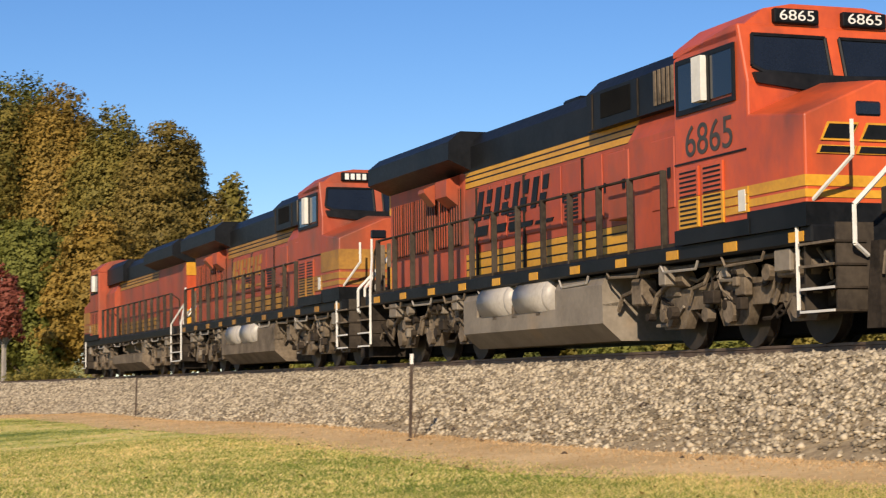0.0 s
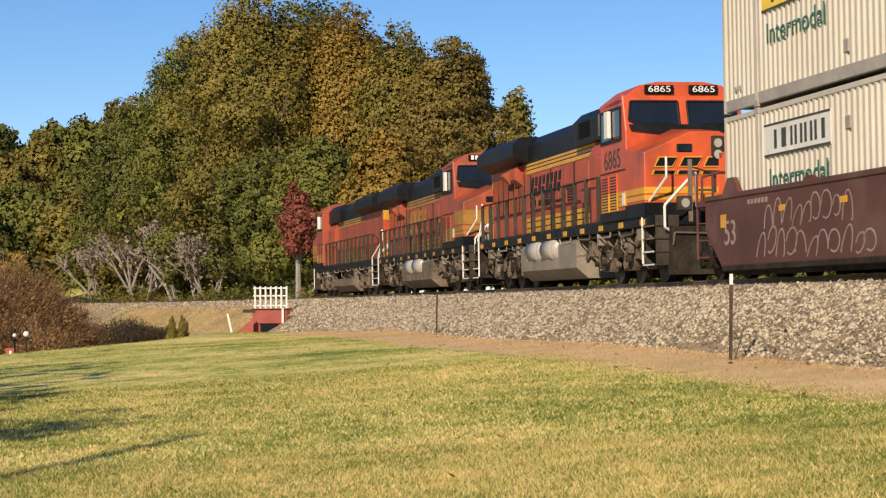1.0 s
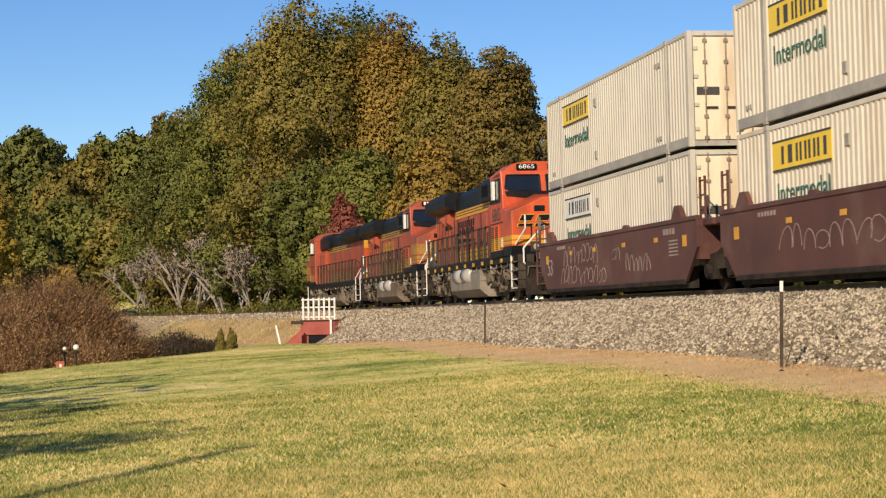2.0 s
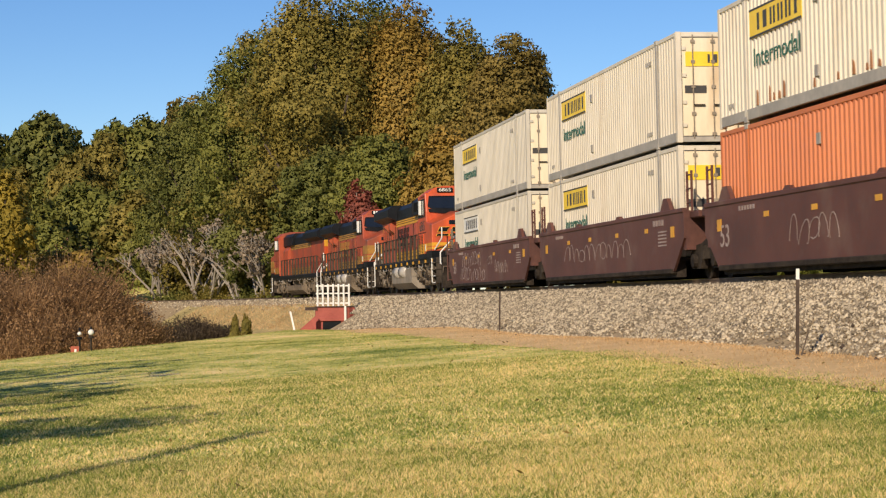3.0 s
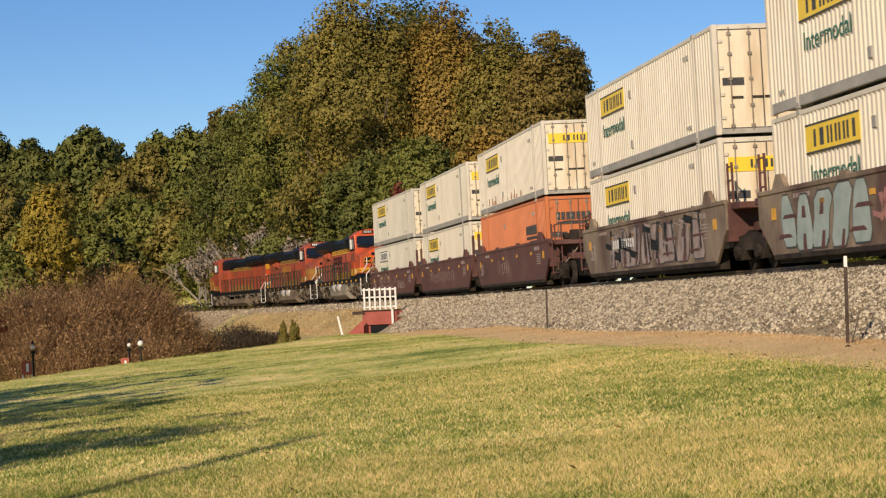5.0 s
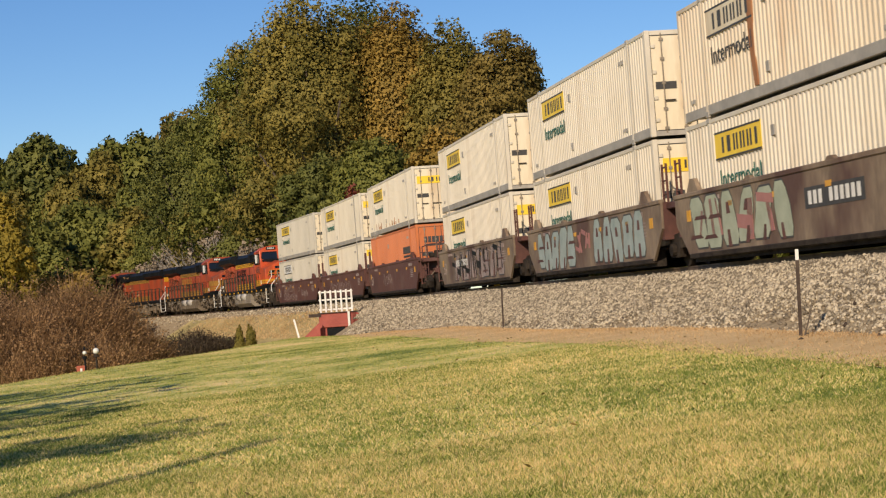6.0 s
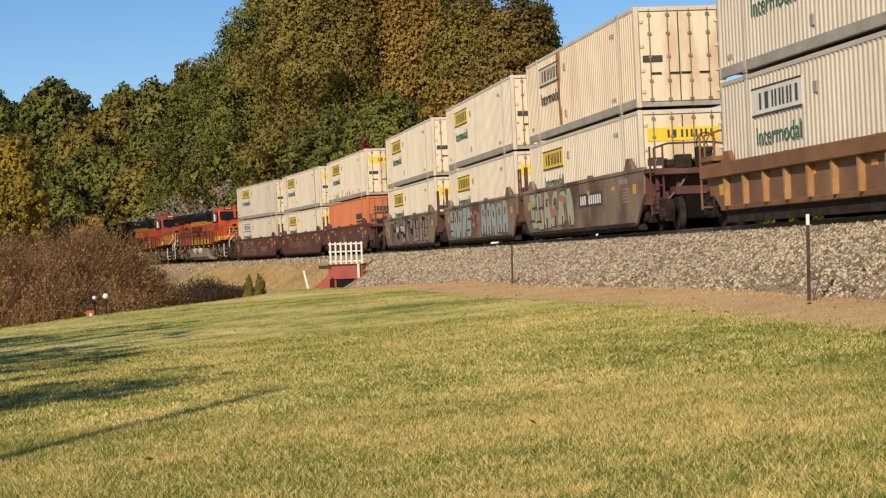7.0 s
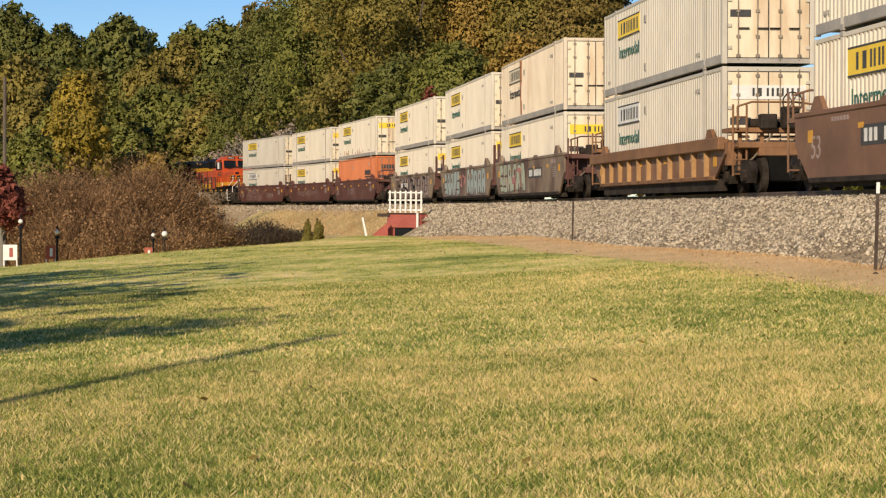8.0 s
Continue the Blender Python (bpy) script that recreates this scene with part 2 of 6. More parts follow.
def mesh_thing(name, verts, faces, material, parent=None, label=""):
    me = bpy.data.meshes.new(name)
    me.from_pydata(verts, [], faces)
    me.materials.append(material)
    ob = new(name, me)
    if parent:
        ob.parent = parent
    if label:
        ob["label"] = label
    return ob


def fast_mesh(name, verts, loops, size, material, parent=None):
    """Many faces of one size, from arrays."""
    me = bpy.data.meshes.new(name)
    nf = len(loops) // size
    me.vertices.add(len(verts))
    me.vertices.foreach_set("co", np.asarray(verts, np.float32).ravel())
    me.loops.add(len(loops))
    me.loops.foreach_set("vertex_index", np.asarray(loops, np.int32))
    me.polygons.add(nf)
    me.polygons.foreach_set("loop_start", np.arange(nf, dtype=np.int32) * size)
    me.update(calc_edges=True)
    me.materials.append(material)
    ob = new(name, me)
    if parent:
        ob.parent = parent
    return ob


def box(bm, x0, x1, y0, y1, z0, z1, bevel=0.0):
    r = bmesh.ops.create_cube(bm, size=1, matrix=Matrix.Translation(((x0 + x1) / 2, (y0 + y1) / 2, (z0 + z1) / 2)) @ Matrix.Diagonal((x1 - x0, y1 - y0, z1 - z0, 1)))
    if bevel:
        es = {e for v in r["verts"] for e in v.link_edges}
        bmesh.ops.bevel(bm, geom=list(es), offset=bevel, segments=1, affect="EDGES")
    return bm


def boxes(*rows, bevel=0.0):
    bm = bmesh.new()
    for r in rows:
        box(bm, *r, bevel=bevel)
    return bm


def cyl(bm, a, b, r, seg=10, r2=None):
    a, b = Vector(a), Vector(b)
    d = b - a
    m = Matrix.Translation((a + b) / 2) @ d.to_track_quat("Z", "Y").to_matrix().to_4x4()
    bmesh.ops.create_cone(bm, cap_ends=True, segments=seg, radius1=r, radius2=r if r2 is None else r2, depth=d.length, matrix=m)
    return bm


def pipe(bm, pts, r, seg=6):
    for a, b in zip(pts, pts[1:]):
        cyl(bm, a, b, r, seg)
    return bm


def prism(outline, y0, y1, bm=None, axis="y"):
    """An outline in x and z (or y and z) drawn out along y (or x)."""
    bm = bm or bmesh.new()
    def at(p, q):
        return (p[0], q, p[1]) if axis == "y" else (q, p[0], p[1])
    a = [bm.verts.new(at(p, y0)) for p in outline]
    b = [bm.verts.new(at(p, y1)) for p in outline]
    bm.faces.new(a)
    bm.faces.new(b[::-1])
    for i in range(len(a)):
        j = (i + 1) % len(a)
        bm.faces.new((a[j], a[i], b[i], b[j]))
    bmesh.ops.recalc_face_normals(bm, faces=bm.faces[:])
    return bm


def lettering(name, text, size, m, material, parent, width=None):
    """Text as a thin mesh part in the plane of m (x to the right, y up)."""
    cu = bpy.data.curves.new(name, "FONT")
    cu.body, cu.size, cu.align_x, cu.align_y, cu.extrude = text, size, "CENTER", "CENTER", 0.004
    tmp = bpy.data.objects.new(name, cu)
    me = bpy.data.meshes.new_from_object(tmp)
    bpy.data.objects.remove(tmp)
    k = 1.0
    if width:
        xs = [v.co.x for v in me.vertices]
        k = width / (max(xs) - min(xs))
    me.transform(m @ Matrix.Diagonal((k, 1, 1, 1)))
    me.materials.clear()
    me.materials.append(material)
    ob = new(name, me)
    ob.parent = parent
    return ob


def on_side(x, y, z):
    """The plane of a left side: reads from front (+x, far) to back as the eye sees it from the left."""
    return Matrix(((-1, 0, 0, x), (0, 0, 1, y), (0, 1, 0, z), (0, 0, 0, 1)))


def on_back(x, y, z):
    """The plane of a back end, seen from behind."""
    return Matrix(((0, 0, -1, x), (-1, 0, 0, y), (0, 1, 0, z), (0, 0, 0, 1)))


# ---------------------------------------------------------------- the track's line
RAIL = EYE + 0.503
STEP = 0.5
S_AXIS = np.arange(-300, 420, STEP)
_c = np.clip(S_AXIS, -45, 170)
PSI = 0.148463 + 0.000119347 * _c + 2.772e-5 * _c ** 2 / 2 + (S_AXIS > 170) * (S_AXIS - 170) * 0.0045
_i0 = int(np.searchsorted(S_AXIS, 0))
TX = np.concatenate([[0], np.cumsum(-np.sin(PSI[:-1]) * STEP)])
TY = np.concatenate([[0], np.cumsum(np.cos(PSI[:-1]) * STEP)])
TX, TY = TX - TX[_i0] + 5.275, TY - TY[_i0] + 65.366


def on_track(s):
    return np.interp(s, S_AXIS, TX), np.interp(s, S_AXIS, TY), np.interp(s, S_AXIS, PSI)


def lateral(x, y):
    """Nearest place along the track, and the distance from it to the left."""
    x, y = np.asarray(x, float), np.asarray(y, float)
    k, best = np.zeros(x.shape, int), np.full(x.shape, 1e18)
    for i in range(0, len(S_AXIS), 8):
        d = (x - TX[i]) ** 2 + (y - TY[i]) ** 2
        k, best = np.where(d < best, i, k), np.minimum(d, best)
    dx, dy = x - TX[k], y - TY[k]
    s = S_AXIS[k] - dx * np.sin(PSI[k]) + dy * np.cos(PSI[k])
    u = -dx * np.cos(PSI[k]) - dy * np.sin(PSI[k])
    return s, u


def place(s, u):
    x, y, p = on_track(s)
    return x - u * np.cos(p), y - u * np.sin(p)


def lawn_height(x, y, s, u):
    z = 0.74 - 0.016 * np.clip(y - 62, 0, 45) * np.clip((9.5 - u) / 3, 0, 1) * (u > 0) - 0.055 * np.clip(u - 5.3, 0, 40) + 0.05 * np.sin(x * 0.35) * np.sin(y * 0.22)
    crest = 86 - 1.75 * np.clip(u - 4, 0, 30)
    z = z - np.clip(0.09 * (y - crest), 0, 0.8) * np.clip((u - 4.6) / 4.0, 0, 1)
    right = RAIL - 1.0 + 0 * z
    z = np.where(u < -3, right, z)
    hill = np.clip((y - 175) * 0.10, 0, 16) + np.clip((-x - 40) * 0.05, 0, 5) * np.clip((y - 150) / 60, 0, 1)
    hill = hill * np.where(s < 260, np.clip((np.abs(u) - 6) / 9, 0, 1), 1)
    return z + np.where(u > 0, hill, hill * np.clip(-x / 40 + 0.3, 0, 1))


def ground_z(x, y):
    s, u = lateral(np.array([x]), np.array([y]))
    return float(lawn_height(np.array([x]), np.array([y]), s, u)[0])


def build_ground():
    def axis(lo, hi, step, far):
        a = list(np.arange(lo, hi + step, step))
        d, b, c = step * 2, [], []
        up, dn = a[-1], a[0]
        while up < far:
            up, dn, d = up + d, dn - d, d * 1.35
            b.append(up)
            c.append(dn)
        return np.array(c[::-1] + a + b)
    xs, ys = axis(-45, 45, 1.0, 3500), axis(-8, 130, 1.0, 3500)
    gx, gy = np.meshgrid(xs, ys)
    s, u = lateral(gx, gy)
    z = lawn_height(gx, gy, s, u)
    bed = (np.abs(u) < 3.2) & (gy < 300) & (gy > -200)
    z = np.where(bed, np.minimum(z, RAIL - 1.6), z)
    far = np.hypot(gx, gy) > 600
    z = np.where(far, np.clip(z, -1, 12), z)
    v = np.stack([gx, gy, z], -1).reshape(-1, 3)
    nx, ny = len(xs), len(ys)
    i = (np.arange(ny - 1)[:, None] * nx + np.arange(nx - 1)[None]).ravel()
    loops = np.stack([i, i + 1, i + 1 + nx, i + nx], -1).ravel()
    g = fast_mesh("ground", v, loops, 4, M_LAWN)
    g.data.polygons.foreach_set("use_smooth", [True] * len(g.data.polygons))
    tagged(g, "mown autumn lawn of mixed green and straw grass", "lawn", kind="structure")


def toe_of(s):
    x, y = place(s, 5.0)
    z = lawn_height(np.asarray(x), np.asarray(y), np.asarray(s, float), np.full(np.shape(s), 5.0))
    return np.minimum(z, 0.9)


def bed_profile(s):
    """Height steps of the ballast across the track at s: (u, z)."""
    zt = float(toe_of(np.array([s]))[0])
    top = RAIL - 0.22
    run = max(3.0, 1.65 * (top - zt + 0.1))
    return [(-4.4, RAIL - 1.25), (-2.15, top), (-1.4, top + 0.03), (0, top + 0.02), (1.4, top + 0.03), (2.15, top - 0.02), (2.15 + run * 0.35, top + (zt - top) * 0.38), (2.15 + run * 0.7, top + (zt - top) * 0.74), (2.15 + run, zt - 0.06), (2.5 + run, zt - 0.4)]


def build_track():
    ss = list(np.arange(-110, 240, 2.0))
    v, f = [], []
    for i, s in enumerate(ss):
        pr = bed_profile(s)
        for u, z in pr:
            x, y = place(s, u)
            v.append((x, y, z + (0.03 * noise.noise((x, y, 0)) if abs(u) > 2 else 0)))
    w = len(bed_profile(0))
    for i in range(len(ss) - 1):
        for j in range(w - 1):
            if j >= 6 and 36.5 <= ss[i] <= 41:      # the culvert's mouth
                continue
            a = i * w + j
            f.append((a, a + 1, a + 1 + w, a + w))
    bed = mesh_thing("ballast_bed", v, f, M_BED)
    tagged(bed, "sloping grey crushed-stone ballast bed of the railway", "ballast", kind="structure")
    # loose stones on the camera's side
    rng = np.random.default_rng(5)
    sr = np.concatenate([rng.uniform(-53, 12, 92000), rng.uniform(12, 60, 18000), rng.uniform(60, 150, 7000)])
    prof = {}
    V0 = np.array([(1, 0, 0), (-1, 0, 0), (0, 1, 0), (0, -1, 0), (0, 0, 1), (0, 0, -0.6)], float)
    F0 = np.array([(0, 2, 4), (2, 1, 4), (1, 3, 4), (3, 0, 4), (2, 0, 5), (1, 2, 5), (3, 1, 5), (0, 3, 5)])
    us, zs = np.empty(len(sr)), np.empty(len(sr))
    for k, s in enumerate(sr):
        key = int(s // 2)
        if key not in prof:
            p = bed_profile(s)
            prof[key] = (np.array([a for a, _ in p]), np.array([b for _, b in p]))
        pu, pz = prof[key]
        us[k] = rng.uniform(1.2, pu[-2] + 0.25 * abs(rng.normal()))
        zs[k] = np.interp(us[k], pu, pz)
    # the slope's foot is half buried in soil, and the bank past the culvert is grassed
    foot = np.clip((us - 3.3) / 1.5, 0, 1) * (0.62 + 0.35 * np.sin(sr * 0.9) * np.sin(sr * 0.37 + 1))
    keep = ~((us > 3.6) & (sr > 36) & (sr < 43)) & (rng.random(len(sr)) > foot) & ~((sr > 43) & (us > 3.0 + rng.exponential(0.25, len(sr))))
    sr, us, zs = sr[keep], us[keep], zs[keep]
    x, y, p = on_track(sr)
    px, py = x - us * np.cos(p), y - us * np.sin(p)
    n = len(sr)
    size = rng.uniform(0.020, 0.044, (n, 1, 1)) * (1 + 0.9 * rng.random((n, 1, 1)) ** 4) * np.where(sr > 60, 2.0, np.where(sr > 12, 1.4, 1.0))[:, None, None] * rng.uniform(0.6, 1.25, (n, 1, 3))
    shape = V0[None] * size * rng.uniform(0.75, 1.25, (n, 6, 3))
    a = rng.uniform(0, 6.28, n)
    b = rng.uniform(-0.7, 0.7, n)
    ca, sa, cb, sb = np.cos(a)[:, None], np.sin(a)[:, None], np.cos(b)[:, None], np.sin(b)[:, None]
    X, Y, Z = shape[..., 0], shape[..., 1], shape[..., 2]
    X, Z = X * cb + Z * sb, Z * cb - X * sb
    X, Y = X * ca - Y * sa, X * sa + Y * ca
    verts = np.stack([X + px[:, None], Y + py[:, None], Z + zs[:, None] + 0.012], -1).reshape(-1, 3)
    loops = (F0[None] + (np.arange(n) * 6)[:, None, None]).ravel()
    st = fast_mesh("ballast_stones", verts, loops, 3, M_STONE)
    tagged(st, "loose pale grey crushed stones on the ballast slope", "gravel", kind="stuff")
    # rails
    for nm, u in (("rail", 0.755), ("rail", -0.755)):
        pr = [(-0.07, -0.18), (0.07, -0.18), (0.02, -0.14), (0.02, -0.05), (0.037, -0.04), (0.037, 0), (-0.037, 0), (-0.037, -0.04), (-0.02, -0.05), (-0.02, -0.14)]
        v, f = [], []
        for s in ss:
            for du, dz in pr:
                xx, yy = place(s, u + du)
                v.append((xx, yy, RAIL + dz))
        w = len(pr)
        for i in range(len(ss) - 1):
            for j in range(w):
                a0, b0 = i * w + j, i * w + (j + 1) % w
                f.append((a0, b0, b0 + w, a0 + w))
        tagged(mesh_thing("rail", v, f, M_RAIL), "rust-brown steel rail on wooden ties", "rail", kind="structure", group="rails")
    # ties
    me = bpy.data.meshes.new("tie")
    bm = boxes((-0.12, 0.12, -1.3, 1.3, -0.36, -0.17), bevel=0.015)
    bm.to_mesh(me)
    bm.free()
    me.materials.append(M_TIE)
    row = new("tie_row")
    tagged(row, "row of dark creosoted wooden ties under the rails", "railway ties", kind="structure")
    for s in np.arange(-45, 95, 0.53):
        xx, yy, p = on_track(s)
        t = new("tie", me)
        t.parent = row
        t.matrix_basis = pose(float(xx), float(yy), RAIL - 0.01, rz=math.degrees(p) + 90)


# ---------------------------------------------------------------- grass
def blades(name, xy, z, h, w, material, label):
    rng = np.random.default_rng(len(xy))
    n = len(xy)
    a = rng.uniform(0, 6.28, n)
    lean = rng.normal(0, 0.75, (n, 2))
    hh = h * rng.uniform(0.45, 1.25, n)
    ww = w * rng.uniform(0.6, 1.3, n)
    base = np.column_stack([xy, z])
    side = np.column_stack([np.cos(a) * ww, np.sin(a) * ww, 0 * a])
    tip = base + np.column_stack([lean[:, 0] * hh, lean[:, 1] * hh, hh])
    v = np.stack([base - side, base + side, tip], 1).reshape(-1, 3)
    ob = fast_mesh(name, v, np.arange(3 * n), 3, material)
    tagged(ob, label, "grass", kind="stuff")
    return ob


def build_grass():
    rng = np.random.default_rng(11)
    # the wedge of lawn before the camera, denser near by
    def wedge(n, y0, y1):
        y = np.sqrt(rng.uniform(y0 ** 2, y1 ** 2, n))
        return np.column_stack([y * rng.uniform(-0.31, 0.50, n), y])
    for n, y0, y1, h, w, nm in ((330000, 7.5, 17, 0.042, 0.0058, "near"), (260000, 17, 34, 0.036, 0.008, "mid"), (320000, 34, 92, 0.026, 0.012, "far")):
        xy = wedge(n, y0, y1)
        s, u = lateral(xy[:, 0], xy[:, 1])
        keep = u > 6.5 + rng.exponential(0.35, len(u))
        xy, s, u = xy[keep], s[keep], u[keep]
        z = lawn_height(xy[:, 0], xy[:, 1], s, u)
        blades("lawn_grass", xy, z, h, w, M_FARBLADE if nm == "far" else M_BLADE, "short mown green and straw-coloured lawn grass blades")
    # dry strip along the foot of the ballast
    ss = np.arange(-60, 75, 1.0)
    v, f = [], []
    for i, s in enumerate(ss):
        base = bed_profile(s)[-2][0]
        for j, u in enumerate((base - 0.3, base + 0.5, base + 1.3, base + 2.2)):
            u += 0.22 * noise.noise((s * 0.4, j * 3.1, 0.5)) + (0.3 * noise.noise((s * 0.11, 7, 1)) if j == 3 else 0)
            x, y = place(s, u)
            z = float(lawn_height(np.array([x]), np.array([y]), np.array([s]), np.array([u]))[0])
            v.append((x, y, z + (0.02 if j < 3 else 0.006)))
    for i in range(len(ss) - 1):
        for j in range(3):
            f.append((i * 4 + j, i * 4 + j + 1, i * 4 + j + 5, i * 4 + j + 4))
    tagged(mesh_thing("dry_verge", v, f, M_VERGE), "strip of dead tan grass along the ballast foot", "verge", kind="structure")
    # rough grass on the bank past the culvert
    ss = np.arange(43.5, 120, 1.5)
    v, f = [], []
    for i, s in enumerate(ss):
        pr = bed_profile(s)
        pu, pz = [a for a, _ in pr], [b for _, b in pr]
        edge = 2.9 + 0.35 * noise.noise((s * 0.3, 2.0, 0.1))
        for j in range(6):
            u = edge + (pu[-2] + 0.9 - edge) * j / 5
            x, y = place(s, u)
            lawn = float(lawn_height(np.array([x]), np.array([y]), np.array([s]), np.array([u]))[0])
            v.append((x, y, max(float(np.interp(u, pu, pz)), lawn) + 0.05 + 0.05 * noise.noise((x * 0.7, y * 0.7, 3))))
    for i in range(len(ss) - 1):
        for j in range(5):
            f.append((i * 6 + j, i * 6 + j + 1, i * 6 + j + 7, i * 6 + j + 6))
    tagged(mesh_thing("grass_bank", v, f, M_BANKTURF), "rough olive and tan grass on the railway bank", "grass bank", kind="structure")
    sb = rng.uniform(44, 112, 14000)
    ub = rng.uniform(2.8, 5.9, 14000)
    x, y, p = on_track(sb)
    zb = np.empty(len(sb))
    for k in range(len(sb)):
        pr = bed_profile(float(sb[k] // 2 * 2))
        zb[k] = np.interp(ub[k], [q for q, _ in pr], [q for _, q in pr])
    blades("bank_grass", np.column_stack([x - ub * np.cos(p), y - ub * np.sin(p)]), zb + 0.03, 0.16, 0.022, M_STRAW, "dry tan grass tufts on the railway bank")
    n = 62000
    s = rng.uniform(-57, 70, n)
    u = np.array([bed_profile(a)[-2][0] for a in np.arange(-60, 74, 2.0)])[((s + 60) // 2).astype(int)] + np.abs(rng.normal(0, 1.0, n)) - 0.3
    x, y, p = on_track(s)
    xy = np.column_stack([x - u * np.cos(p), y - u * np.sin(p)])
    z = lawn_height(xy[:, 0], xy[:, 1], s, u)
    blades("dry_grass", xy, z, 0.05, 0.010, M_STRAW, "dead tan grass blades along the ballast foot")


build_ground()
build_track()
build_grass()

# ---------------------------------------------------------------- the train
MOVERS = []


def thing(name, label, category, group=""):
    return tagged(new(name), label, category, group)


def truck_parts(parent, x, axles, r, frame_mat, gap):
    """One bogie at x: a side frame on each side, and wheels with their axles."""
    half = (axles - 1) * gap / 2
    for side in (1, -1):
        y = side * 1.06
        top, low = r + 0.38, r - 0.16
        out = [(x - half - 0.55, r + 0.12), (x - half - 0.35, r - 0.2), (x - half + 0.35, r - 0.2), (x - half + 0.55, low + 0.25)]
        for k in range(1, axles):
            c = x - half + k * gap
            out += [(c - 0.55, low + 0.25), (c - 0.35, r - 0.2), (c + 0.35, r - 0.2), (c + 0.55, low + 0.25)]
        out[-1] = (x + half + 0.55, r + 0.12)
        out += [(x + half + 0.3, top), (x + half - 0.5, top + 0.06), (x, top + 0.16), (x - half + 0.5, top + 0.06), (x - half - 0.3, top)]
        bm = prism(out, y - 0.09, y + 0.09)
        for k in range(axles):
            c = x - half + k * gap
            cyl(bm, (c, y + side * 0.02, r), (c, y + side * 0.2, r), 0.17, 10)
            if axles == 3:
                cyl(bm, (c + 0.45, y + side * 0.06, r + 0.1), (c + 0.3, y + side * 0.06, top + 0.45), 0.06, 6)
                box(bm, c - 0.25, c + 0.25, y - 0.05, y + 0.12, top - 0.05, top + 0.22)
        for k in range(3):
            cyl(bm, (x - 0.2 + 0.2 * k, y + side * 0.05, low + 0.2), (x - 0.2 + 0.2 * k, y + side * 0.05, top), 0.08, 6)
        part("side_frame", bm, frame_mat, parent)
    for k in range(axles):
        c = x - half + k * gap
        bm = bmesh.new()
        for side in (1, -1):
            cyl(bm, (c, side * 0.69, r), (c, side * 0.82, r), r, 24)
            cyl(bm, (c, side * 0.66, r), (c, side * 0.69, r), r + 0.03, 24)
        cyl(bm, (c, -0.68, r), (c, 0.68, r), 0.09, 8)
        part("wheel_set", bm, M_STEEL if axles == 3 else M_GRIME, parent)
    if axles == 2:
        # added dark block, painted as the shade between the wheels
        part("truck_shade_block", boxes((x - 1.25, x + 1.25, -0.62, 0.62, 0.3, 0.96), bevel=0.03), M_SHADE, parent)


